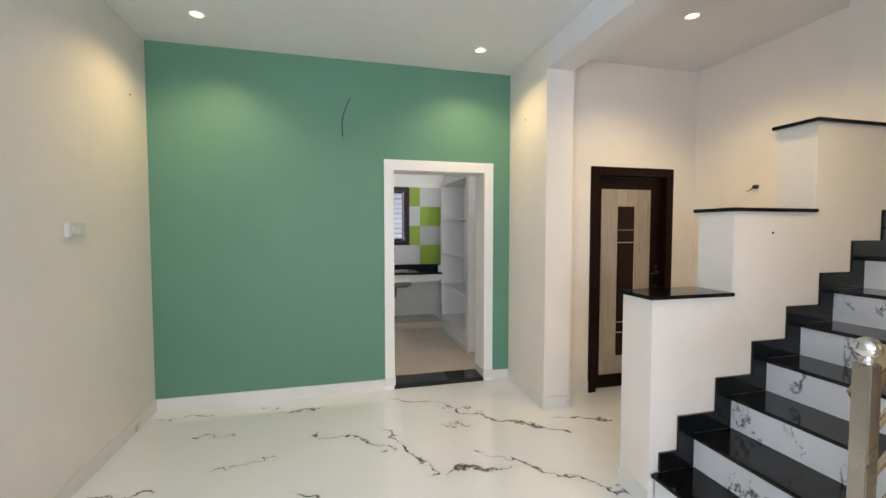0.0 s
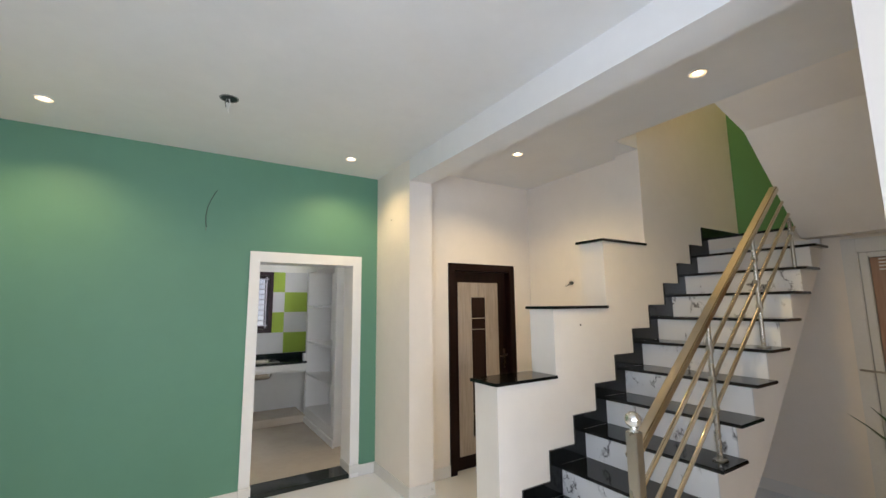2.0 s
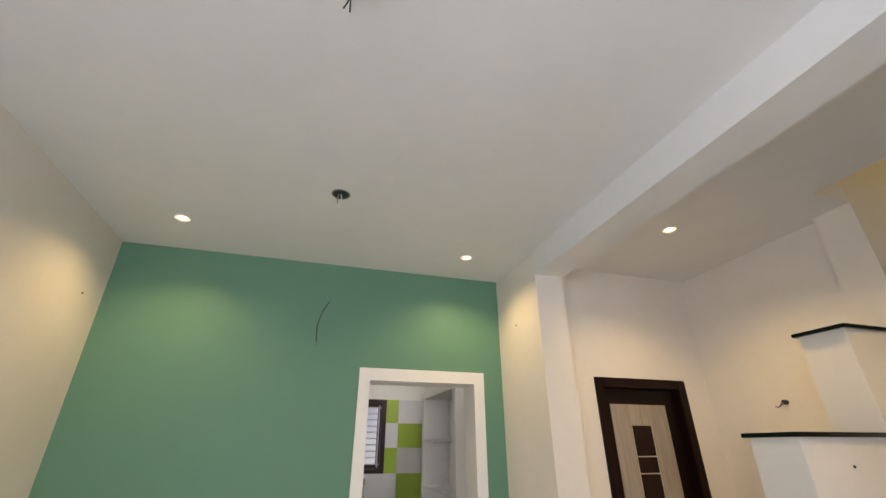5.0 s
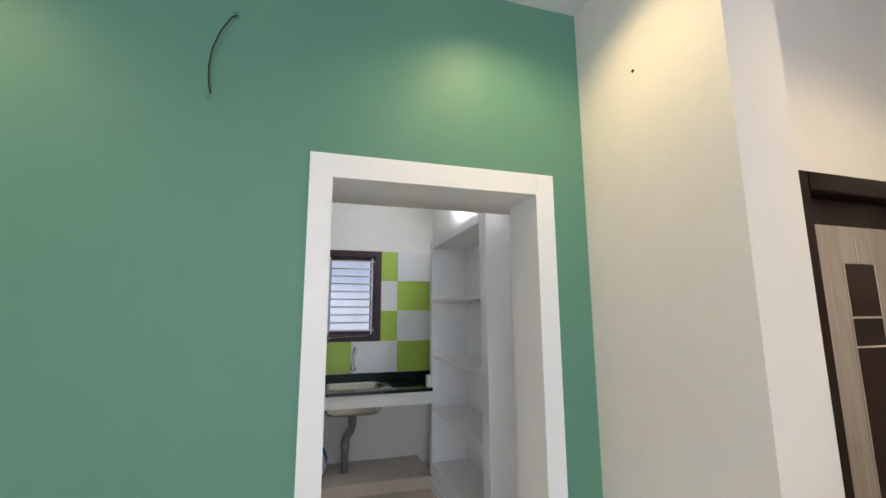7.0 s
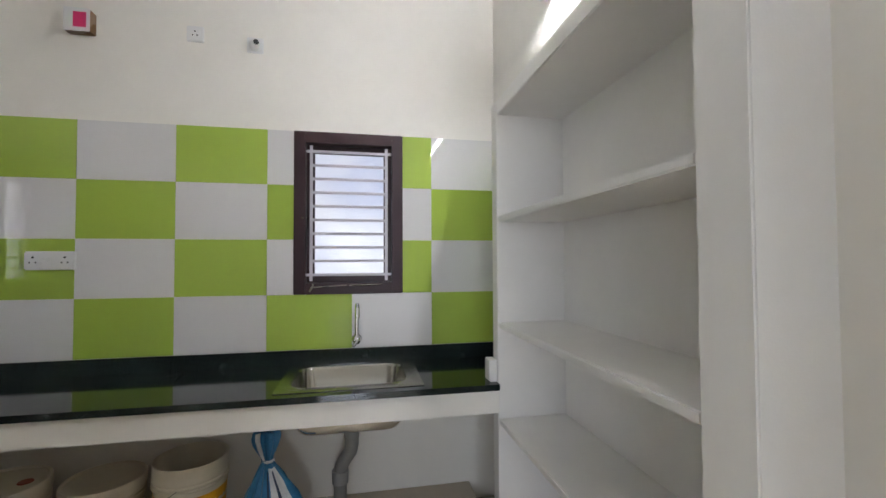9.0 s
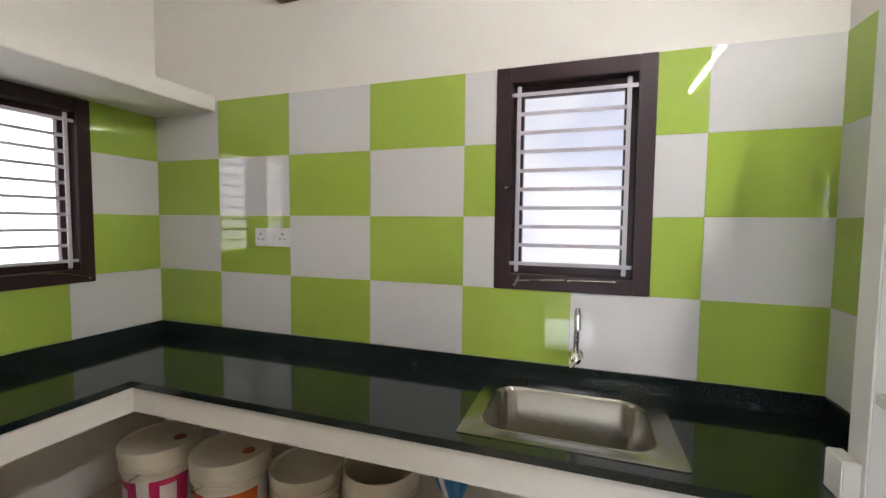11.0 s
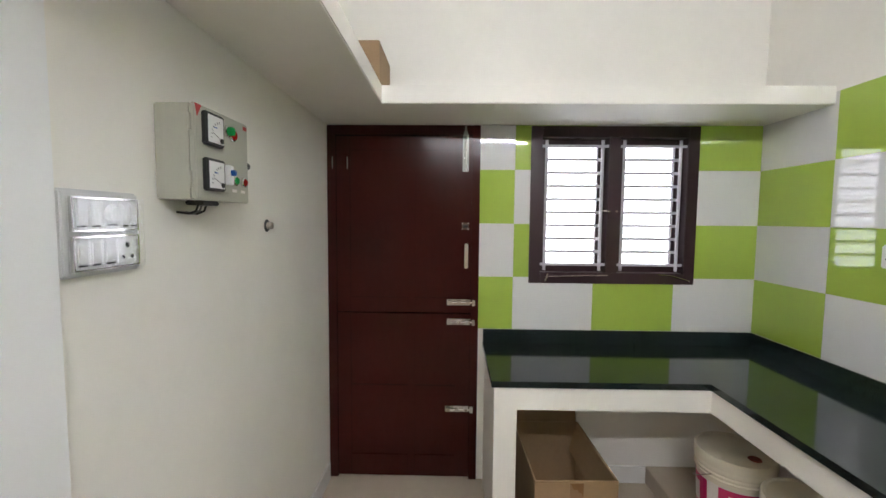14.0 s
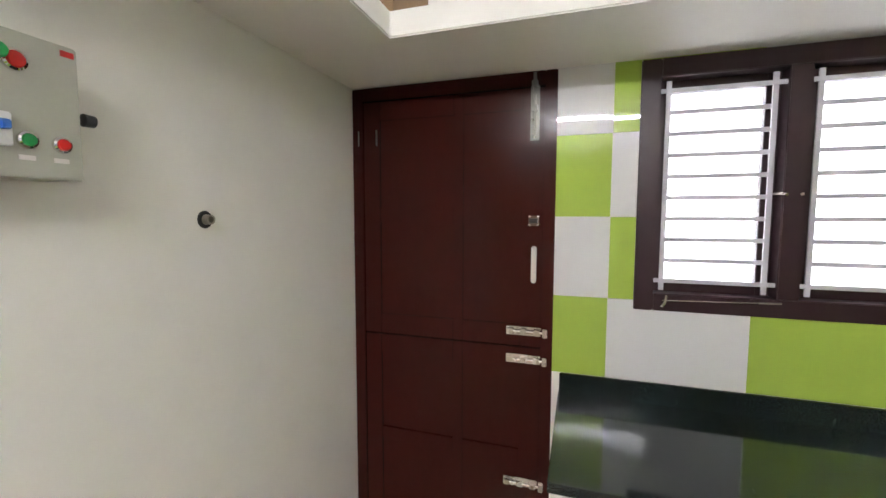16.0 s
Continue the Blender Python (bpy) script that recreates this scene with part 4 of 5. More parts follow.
part("bend", pipe([(1.465, 8.07, 0.535), (1.465, 8.07, 0.49), (1.46, 8.075, 0.46), (1.435, 8.09, 0.42), (1.415, 8.10, 0.38), (1.41, 8.10, 0.34)], 0.033, 16), GREYPVC, trap, smooth=True)
part("collar", lathe([(0.0, 0.0), (0.039, 0.0), (0.040, 0.06), (0.0, 0.06)], pose(1.41, 8.10, 0.30), 16), PIPEPALE, trap, smooth=True)
part("lower_pipe", pipe([(1.41, 8.10, 0.32), (1.41, 8.10, 0.085)], 0.031, 14), GREYPVC, trap, "grey lower pipe", True)

# wall tap
tap = thing("wall_tap", "chrome wall tap with a swan-neck spout over the sink", "tap", (1.486, BACK, 0.95))
ty = BACK - 0.006
part("flange", lathe([(0.0, 0.012), (0.02, 0.01), (0.028, 0.0)], pose(1.486, ty, 0.95, 90), 18), CHROME, tap, smooth=True)
part("body", pipe([(1.486, ty, 0.95), (1.486, ty - 0.05, 0.95)], 0.017, 14), CHROME, tap, smooth=True)
part("valve", lathe([(0.0, -0.024), (0.014, -0.02), (0.024, 0.0), (0.02, 0.014), (0.012, 0.024), (0.0, 0.026)], pose(1.486, ty - 0.046, 0.95), 18), CHROME, tap, smooth=True)
part("spout", pipe([(1.486, ty - 0.045, 0.95), (1.486, ty - 0.046, 1.08), (1.487, ty - 0.055, 1.125), (1.489, ty - 0.085, 1.145), (1.491, ty - 0.115, 1.13), (1.492, ty - 0.122, 1.08)], 0.0115, 12), CHROME, tap, smooth=True)
part("handle", pipe([(1.486, ty - 0.05, 0.95), (1.486, ty - 0.075, 0.95), (1.476, ty - 0.085, 0.935), (1.466, ty - 0.09, 0.925)], 0.008, 10), CHROME, tap, smooth=True)


# windows
def bar_grille(parent, x0, x1, z0, z1, n, m):
    """Flat-bar grille: two uprights, two long rails with free ends, thin rods between."""
    o = 0.035
    for x in (x0, x1):
        part("grille_upright", boxes((x - 0.008, x + 0.008, -0.004, 0.004, z0 - o, z1 + o), bevel=0.001, m=m), BARPAINT, parent)
    for z in (z0, z1):
        part("grille_rail", boxes((x0 - o, x1 + o, -0.0085, -0.0045, z - 0.0075, z + 0.0075), bevel=0.001, m=m), BARPAINT, parent)
    for i in range(1, n + 1):
        z = z0 + (z1 - z0) * i / (n + 1)
        bm = boxes((x0, x1, -0.0035, 0.0035, z - 0.0075, z + 0.0075), m=m)
        part("grille_bar", bm, BARPAINT, parent)


def window(name, m, w, h, lights, label):
    """A wooden window whose frame fills w x h; local x along the wall, local -y into the room."""
    t = thing(name, label, "window", m.translation, kind="structure")
    f, mu = 0.062, 0.062
    dims = [(0, f, -0.012, 0.09, 0, h), (w - f, w, -0.012, 0.09, 0, h), (f, w - f, -0.012, 0.09, 0, f), (f, w - f, -0.012, 0.09, h - f, h)]
    if lights == 2:
        dims.append((w / 2 - mu / 2, w / 2 + mu / 2, -0.010, 0.09, f, h - f))
    part("window_frame", boxes(*dims, bevel=0.003, m=m), WINFRAME, t, "dark brown painted wooden frame")
    spans = [(f, w - f)] if lights == 1 else [(f, w / 2 - mu / 2), (w / 2 + mu / 2, w - f)]
    for a, b in spans:
        sw = 0.042
        s_ = part("sash", boxes((a, a + sw, 0.05, 0.085, f, h - f), (b - sw, b, 0.05, 0.085, f, h - f), (a + sw, b - sw, 0.05, 0.085, f, f + sw), (a + sw, b - sw, 0.05, 0.085, h - f - sw, h - f), bevel=0.002, m=m), WINFRAME, t)
        g = part("pane", boxes((a + sw - 0.003, b - sw + 0.003, 0.066, 0.070, f + sw - 0.003, h - f - sw + 0.003), m=m), PANE, s_, "bright obscured glass pane")
        g.visible_shadow = False
        bar_grille(t, a + 0.028, b - 0.03, f + 0.045, h - f - 0.045, 8, m @ Matrix.Translation((0, 0.012, 0)))
        part("latch", pipe([m @ Vector(q) for q in ((b - 0.012 if lights == 2 and a < w / 2 else a + 0.012, 0.045, h * 0.47), (b + 0.0 if lights == 2 and a < w / 2 else a - 0.004, 0.0, h * 0.47), (b + 0.006 if lights == 2 and a < w / 2 else a - 0.016, -0.022, h * 0.465))], 0.005, 6), NICKEL, t, smooth=True)
    part("stay_rod", pipe([m @ Vector((0.09, -0.02, f * 0.62)), m @ Vector((w * 0.48, -0.018, f * 0.8))], 0.0028, 6), NICKEL, t, smooth=True)
    part("stay_hook", pipe([m @ Vector((0.105, -0.014, f * 0.9)), m @ Vector((0.098, -0.03, f * 0.55)), m @ Vector((0.088, -0.034, f * 0.3))], 0.005, 6), NICKEL, t, smooth=True)
    if lights == 2:
        part("stay_rod", pipe([m @ Vector((w * 0.78, -0.016, f * 0.9)), m @ Vector((w * 0.86, -0.02, f * 0.8)), m @ Vector((w * 0.965, -0.026, f * 0.35))], 0.0035, 6), NICKEL, t, smooth=True)
    else:
        part("stay_rod", pipe([m @ Vector((w * 0.5, -0.016, f * 0.75)), m @ Vector((w * 0.8, -0.018, f * 0.82))], 0.0035, 6), NICKEL, t, smooth=True)
    return t


window("window_1", pose(KW[0], BACK, KW[2]), KW[1] - KW[0], KW[3] - KW[2], 1, "single brown wooden window with silver bars over the sink")
window("window_2", pose(LEFT, W2[0], W2[2], 0, 0, 90), W2[1] - W2[0], W2[3] - W2[2], 2, "double brown wooden window with silver bars above the worktop")
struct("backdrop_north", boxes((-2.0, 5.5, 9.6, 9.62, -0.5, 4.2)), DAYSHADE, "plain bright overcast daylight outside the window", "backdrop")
struct("backdrop_west", boxes((-2.22, -2.2, 3.4, 9.55, -0.5, 4.2)), DAYGLOW, "plain bright overcast daylight outside the window", "backdrop")

# maroon back door in two leaves
bd = thing("door_3", "closed glossy maroon stable door with steel bolts", "door", (LEFT, 6.38, 0), kind="structure")
D0, D1, DT = KIT + 0.002, BDY1 + 0.003, 2.042
bm = boxes((LEFT - 0.10, LEFT + 0.010, D0, D0 + 0.05, 0, DT), (LEFT - 0.10, LEFT + 0.012, D1 - 0.045, D1, 0, DT), (LEFT - 0.10, LEFT + 0.012, D0 + 0.05, D1 - 0.045, DT - 0.055, DT), bevel=0.003)
part("door_frame", bm, MAROON, bd, "maroon painted frame")
part("rebate", boxes((LEFT - 0.12, LEFT - 0.055, D0 - 0.012, D1 + 0.012, 0, DT + 0.01)), MAROON, bd)


def stable_leaf(name, z0, z1, rails):
    """One leaf: a flat core, with stiles and rails standing proud round sunk panels."""
    y0, y1 = D0 + 0.051, D1 - 0.046
    lf = part(name, boxes((LEFT - 0.05, LEFT - 0.008, y0, y1, z0, z1), bevel=0.002), MAROON, bd)
    xa, xb = LEFT - 0.0082, LEFT + 0.004
    for ya, yb in ((y0, 6.085), (6.415, 6.455), (6.69, y1)):
        part("stile", boxes((xa, xb, ya, yb, z0, z1), bevel=0.0025), MAROON, lf)
    edges = [z0] + [z for pair in rails for z in pair] + [z1]
    for ya, yb in ((6.0855, 6.4145), (6.4555, 6.6895)):
        for za, zb in zip(edges[0::2], edges[1::2]):
            part("rail", boxes((xa, xb, ya, yb, za, zb), bevel=0.0025), MAROON, lf)
    return lf


upper = stable_leaf("upper_leaf", 0.988, DT - 0.058, [(1.075, 1.475), (1.535, 1.905)])
lower = stable_leaf("lower_leaf", 0.012, 0.982, [(0.14, 0.50), (0.56, 0.895)])
for y in (5.988, 6.072):
    part("hinge_strap", boxes((LEFT + 0.004, LEFT + 0.014, y - 0.002, y + 0.002, 1.80, 1.865), bevel=0.0005), BOLTSTEEL, upper, "dull steel hinge strap")


def tower_bolt(parent, y, z, length, upright=False):
    """A steel barrel bolt on its back plate, lying along y or standing along z."""
    m = pose(LEFT + 0.0042, y, z, 0, 0, -6 if upright else 0) @ pose(0, 0, 0, 90 if upright else 0)
    p = part("bolt", boxes((0, 0.004, -length / 2, length / 2, -0.017, 0.017), bevel=0.001, m=m), BOLTSTEEL if upright else STEEL, parent, "bright steel tower bolt")
    part("bolt_rod", pipe([m @ Vector((0.013, -length / 2 + 0.004, 0)), m @ Vector((0.013, length / 2 + 0.012, 0))], 0.006, 10), BOLTSTEEL if upright else CHROME, p, smooth=True)
    for u in (-0.38, 0.0, 0.38):
        part("bolt_guide", boxes((0.003, 0.021, u * length - 0.012, u * length + 0.012, -0.011, 0.011), bevel=0.002, m=m), BOLTSTEEL if upright else STEEL, p)
    part("bolt_knob", pipe([m @ Vector((0.013, -length * 0.2, 0)), m @ Vector((0.035, -length * 0.2, 0.004))], 0.004, 8), CHROME, p, smooth=True)
    if not upright:
        part("bolt_keep", boxes((0.003, 0.022, length / 2 + 0.006, length / 2 + 0.024, -0.017, 0.017), bevel=0.002, m=m), STEEL, p)


tower_bolt(upper, 6.735, 1.905, 0.235, True)
tower_bolt(upper, 6.705, 1.05, 0.135)
tower_bolt(lower, 6.705, 0.937, 0.135)
tower_bolt(lower, 6.70, 0.424, 0.135)
hn = part("pull_handle", boxes((LEFT + 0.034, LEFT + 0.044, 6.733, 6.753, 1.248, 1.388), bevel=0.004), CHROME, upper, "chrome pull handle")
part("handle_foot", boxes((LEFT + 0.004, LEFT + 0.035, 6.736, 6.750, 1.25, 1.268), bevel=0.002), CHROME, hn)
part("handle_foot", boxes((LEFT + 0.004, LEFT + 0.035, 6.736, 6.750, 1.368, 1.386), bevel=0.002), CHROME, hn)
lt = part("latch", boxes((LEFT + 0.004, LEFT + 0.0065, 6.717, 6.757, 1.464, 1.504), bevel=0.001), BRONZE, upper, "dark square latch plate")
part("latch_roller", pipe([(LEFT + 0.016, 6.722, 1.484), (LEFT + 0.016, 6.752, 1.484)], 0.010, 10), BLACK, lt, smooth=True)
for dy in (-0.016, 0.016):
    for dz in (-0.016, 0.016):
        part("screw", lathe([(0.0, 0.003), (0.004, 0.002), (0.005, 0.0)], pose(LEFT + 0.0065, 6.737 + dy, 1.484 + dz, 0, 90), 8), CHROME, lt)

# built-in shelf
SF = 2.128
shelf = thing("built_in_shelf", "white plastered built-in shelf unit, empty", "shelf", (SF, 7.2, 0))
part("near_side", boxes((SF, KRIGHT + 0.179, 6.53, SH[0], 0, 2.129), bevel=0.004), SHELFPAINT, shelf)
part("far_side", boxes((SF, KRIGHT + 0.179, SH[1], 7.889, 0, 2.129), bevel=0.004), SHELFPAINT, shelf)
part("back", boxes((KRIGHT + 0.165, KRIGHT + 0.1795, SH[0] + 0.001, SH[1] - 0.001, 0.2, SH[3])), SHELFPAINT, shelf)
part("top", boxes((SF, KRIGHT + 0.179, SH[0] + 0.001, SH[1] - 0.001, SH[3], 2.129), bevel=0.004), SHELFPAINT, shelf)
part("base", boxes((SF, KRIGHT + 0.179, SH[0] + 0.001, SH[1] - 0.001, 0, 0.20), bevel=0.004), SHELFPAINT, shelf)
for z in (0.66, 1.098, 1.588):
    part("shelf_board", boxes((SF + 0.003, KRIGHT + 0.165, SH[0] + 0.001, SH[1] - 0.001, z - 0.027, z), bevel=0.004), SHELFPAINT, shelf)
struct("shelf_plinth_step", boxes((SF - 0.02, SF, 6.50, 7.82, 0, 0.075), bevel=0.003), SHELFPAINT, "small white kerb at the foot of the shelf", "kerb")
struct("worktop_stop", boxes((2.09, 2.127, 7.825, 7.90, TOP + 0.001, TOP + 0.10), bevel=0.003), SHELFPAINT, "small white plaster block at the worktop end", "plaster block")

# tube lamp above the shelf
tl = thing("tube_lamp", "lit white fluorescent batten on the wall above the shelf", "lamp", (KRIGHT, 7.0, 2.55))
part("batten", boxes((KRIGHT - 0.045, KRIGHT, 6.36, 7.61, 2.487, 2.533), bevel=0.006), PLASTIC, tl, "white batten housing")
part("tube", pipe([(KRIGHT - 0.062, 6.40, 2.51), (KRIGHT - 0.062, 7.58, 2.51)], 0.0135, 14), TUBE, tl, "glowing white tube", True)
for y in (6.375, 7.595):
    part("lamp_holder", boxes((KRIGHT - 0.076, KRIGHT - 0.04, y - 0.014, y + 0.014, 2.492, 2.528), bevel=0.004), PLASTIC, tl)


# plates high on the sink wall
def wall_plate(x, z, kind):
    t = thing("wall_plate", "square white plastic plate with a %s on the sink wall" % kind, "wall plate", (x, BACK, z), "wall plates")
    part("plate", boxes((x - 0.042, x + 0.042, BACK - 0.012, BACK, z - 0.042, z + 0.042), bevel=0.004), PLASTIC, t)
    if kind == "lamp holder":
        part("lamp_holder", lathe([(0.0, 0.04), (0.014, 0.04), (0.02, 0.032), (0.022, 0.01), (0.03, 0.0)], pose(x, BACK - 0.012, z, 90, 0, 20), 18), PLASTIC, t, "white lamp holder with a dark mouth", True)
        part("mouth", lathe([(0.0, 0.0408), (0.0145, 0.0408), (0.0145, 0.039)], pose(x, BACK - 0.012, z, 90, 0, 20), 18), BLACK, t)
    else:
        part("socket_face", boxes((x - 0.024, x + 0.024, BACK - 0.0145, BACK - 0.0115, z - 0.024, z + 0.024), bevel=0.002), PLASTIC, t)
        for dx, dz in ((0, 0.012), (-0.011, -0.008), (0.011, -0.008)):
            part("pin_hole", lathe([(0.0, 0.001), (0.004, 0.001), (0.004, 0.0)], pose(x + dx, BACK - 0.0145, z + dz, 90), 8), BLACK, t)


wall_plate(0.647, 2.587, "socket")
wall_plate(0.944, 2.554, "lamp holder")

# small box high on the sink wall
wb = thing("wall_box", "small white wall box with a red sticker and brown edges", "wall box", (0.125, BACK, 2.52))
part("case", boxes((0.068, 0.185, BACK - 0.055, BACK, 2.53, 2.64), bevel=0.003), TAPE, wb, "brown casing")
part("front", boxes((0.072, 0.187, BACK - 0.060, BACK - 0.0545, 2.525, 2.642), bevel=0.002), PLASTIC, wb, "white front plate")
part("sticker", boxes((0.115, 0.172, BACK - 0.0612, BACK - 0.0598, 2.545, 2.62)), LABELPINK, wb, "red printed sticker")

# double socket on the tiles
so = thing("double_socket", "white plastic double socket with switches on the tiles", "socket", (0.01, BACK, 1.39))
part("plate", boxes((-0.097, 0.122, BACK - 0.020, BACK - 0.0035, 1.345, 1.437), bevel=0.006), PLASTIC, so)
for x in (-0.055, 0.08):
    f = part("socket_face", boxes((x - 0.028, x + 0.028, BACK - 0.0245, BACK - 0.0215, 1.358, 1.424), bevel=0.002), PLASTIC, so)
    for dx, dz, r in ((0, 0.016, 0.0055), (-0.013, -0.009, 0.004), (0.013, -0.009, 0.004)):
        part("pin_hole", lathe([(0.0, 0.001), (r, 0.001), (r, 0.0)], pose(x + dx, BACK - 0.0245, 1.391 + dz, 90), 8), BLACK, f)
part("rocker", boxes((0.0, 0.026, BACK - 0.0265, BACK - 0.0215, 1.368, 1.414), bevel=0.002), PLASTIC, so)

# switchboard under film by the doorway
sb = thing("switchboard", "white modular switchboard still under protective film", "switchboard", (0.716, KIT, 1.485))
part("surround", boxes((0.655, 0.843, KIT, KIT + 0.014, 1.405, 1.57), bevel=0.005), surface("pearl_grey_plastic", (0.60, 0.60, 0.59), 0.3, vary=0.02, relief=0.0), sb, "pearl grey surround")
ROWS = ((1.494, (0.033, 0.030, 0.046, 0.022, 0.022)), (1.420, (0.030, 0.030, 0.036, 0.053)))
for z, widths in ROWS:
    tray = part("grid_plate", boxes((0.669, 0.828, KIT + 0.0135, KIT + 0.017, z - 0.003, z + 0.062), bevel=0.002), PLASTIC, sb, "white module tray")
    # added chrome strips imitate light glinting along the film's edges
    for za, zb, xa, xb in ((z - 0.003, z, 0.669, 0.828), (z + 0.059, z + 0.062, 0.669, 0.828), (z, z + 0.059, 0.669, 0.672), (z, z + 0.059, 0.825, 0.828)):
        part("film_glint_strip", boxes((xa, xb, KIT + 0.0168, KIT + 0.0235, za, zb)), CHROME, tray, "chrome strip that imitates the glint of a film edge")
    x = 0.8235
    for w in widths:
        sw = part("switch_module", boxes((x - w + 0.001, x - 0.001, KIT + 0.0165, KIT + 0.0215, z + 0.003, z + 0.056), bevel=0.002), PLASTIC, sb)
        cx = x - w / 2
        if w > 0.05:
            for dx, dz, rr in ((0, 0.041, 0.006), (-0.012, 0.016, 0.0045), (0.012, 0.016, 0.0045)):
                part("pin_hole", lathe([(0.0, 0.001), (rr, 0.001), (rr, 0.0)], pose(cx + dx, KIT + 0.0215, z + dz, -90), 8), BLACK, sw)
        elif w > 0.04:
            part("regulator_knob", lathe([(0.0, 0.012), (0.013, 0.012), (0.017, 0.004), (0.018, 0.0)], pose(cx, KIT + 0.0215, z + 0.032, -90), 20), PLASTIC, sw, smooth=True)
            part("marker", boxes((cx - 0.012, cx + 0.012, KIT + 0.0214, KIT + 0.0222, z + 0.007, z + 0.011)), GREYPVC, sw)
        else:
            part("rocker", boxes((cx - w * 0.36, cx + w * 0.36, KIT + 0.021, KIT + 0.0245, z + 0.010, z + 0.050), bevel=0.0015), PLASTIC, sw)
            part("marker", boxes((cx - w * 0.3, cx + w * 0.3, KIT + 0.0214, KIT + 0.0226, z + 0.005, z + 0.0085)), BLACK, sw)
        x -= w
FILM = glass("clear_film", rough=0.03)
bump(FILM.node_tree.nodes, FILM.node_tree.links, noise_tex(FILM.node_tree.nodes, FILM.node_tree.links, place(FILM.node_tree.nodes, FILM.node_tree.links), 38, 3), FILM.node_tree.nodes["Principled BSDF"], 0.35, 0.004)
film = part("film", boxes((0.668, 0.829, KIT + 0.0345, KIT + 0.0348, 1.416, 1.558)), FILM, sb, "crinkled clear protective film")
film.visible_shadow = False

# pump starter panel
PB = (0.329, 0.58, 1.563, 1.79)
PY = 6.055
pn = thing("pump_panel", "beige-grey metal pump starter panel with two dials and push buttons", "control panel", (0.41, KIT, 1.68))
part("case", boxes((PB[0], PB[1], KIT, PY - 0.012, PB[2], PB[3]), bevel=0.004), PANELGREY, pn)
part("lid", boxes((PB[0] - 0.001, PB[1] + 0.001, PY - 0.011, PY, PB[2] - 0.001, PB[3] + 0.001), bevel=0.003), PANELGREY, pn)
for z in (1.61, 1.745):
    part("hinge", pipe([(PB[1] + 0.003, PY - 0.012, z - 0.02), (PB[1] + 0.003, PY - 0.012, z + 0.02)], 0.004, 8), PANELGREY, pn)


def dial(x, z):
    d = part("dial", boxes((x - 0.04, x + 0.04, PY, PY + 0.014, z - 0.04, z + 0.04), bevel=0.003), BLACK, pn, "square dial meter with a black rim")
    part("dial_face", boxes((x - 0.033, x + 0.033, PY + 0.0138, PY + 0.0148, z - 0.033, z + 0.033)), PLASTIC, d, "white dial face")
    for i in range(7):
        a = radians(100 + i * 13)
        c = Vector((x - 0.022, PY + 0.0152, z - 0.022))
        u = Vector((-math.cos(a), 0, math.sin(a)))
        part("scale_mark", pipe([c + u * 0.040, c + u * 0.046], 0.0008, 4), BLACK, d)
    part("needle", pipe([(x - 0.022, PY + 0.0155, z - 0.022), (x + 0.016, PY + 0.0155, z - 0.008)], 0.0008, 4), BLACK, d)
    part("needle_hub", lathe([(0.0, 0.003), (0.006, 0.003), (0.007, 0.0)], pose(x - 0.024, PY + 0.0148, z - 0.024, -90), 10), BLACK, d)
    part("unit_bar", boxes((x - 0.004, x + 0.012, PY + 0.0146, PY + 0.0152, z + 0.004, z + 0.007)), BLUEPL, d)


dial(0.517, 1.738)
dial(0.517, 1.626)


def push(x, z, material, name, r=0.0105, out=0.011):
    b = part(name, lathe([(0.0, out), (r * 0.85, out), (r, out - 0.003), (r, 0.0)], pose(x, PY, z, -90), 16), material, pn, smooth=True)
    part("bezel", lathe([(r * 0.9, 0.008), (r * 1.3, 0.006), (r * 1.35, 0.0)], pose(x, PY, z, -90), 16), CHROME, b, smooth=True)
    return b


push(0.442, 1.75, GREENPL, "green_button", 0.012, 0.02)
push(0.418, 1.744, REDPL, "red_lamp", 0.013, 0.012)
push(0.408, 1.622, GREENPL, "green_button")
push(0.361, 1.621, REDPL, "red_button")
for x in (0.409, 0.362):
    part("name_tag", boxes((x - 0.011, x + 0.011, PY - 0.0002, PY + 0.0012, 1.59, 1.598)), LABELWHITE, pn)
br = part("breaker", boxes((0.43, 0.456, PY, PY + 0.012, 1.608, 1.66), bevel=0.002), PLASTIC, pn, "white breaker with a blue lever")
part("lever", boxes((0.436, 0.45, PY + 0.0115, PY + 0.024, 1.632, 1.647), bevel=0.002), BLUEPL, br)
part("warning_sticker", prism([(0.579, 1.789), (0.553, 1.789), (0.572, 1.76)], PY + 0.0002, PY + 0.0012), REDPL, pn, "red warning sticker")
part("maker_tag", boxes((0.334, 0.354, PY - 0.0002, PY + 0.0012, 1.772, 1.782)), REDPL, pn)
part("side_knob", lathe([(0.0, 0.036), (0.011, 0.034), (0.012, 0.016), (0.006, 0.012), (0.006, 0.0)], pose(PB[0], 6.035, 1.675, 0, -90), 14), BLACK, pn, smooth=True)
part("gland", boxes((0.44, 0.52, 5.985, 6.03, PB[2] - 0.012, PB[2]), bevel=0.003), BLACK, pn)
for i, (dx, mt) in enumerate(((0, BLACK), (0.02, GREYPVC), (0.035, BLACK))):
    wire(pn, [(0.46 + dx, 6.005, PB[2] - 0.01), (0.462 + dx, 6.0, PB[2] - 0.026), (0.468 + dx, 5.985, PB[2] - 0.034), (0.474 + dx, KIT + 0.002, PB[2] - 0.03)], 0.003, mt)

# pipe stub in the wall
ps = thing("pipe_stub", "short dark threaded pipe stub in the cream wall", "pipe", (-0.012, KIT, 1.485))
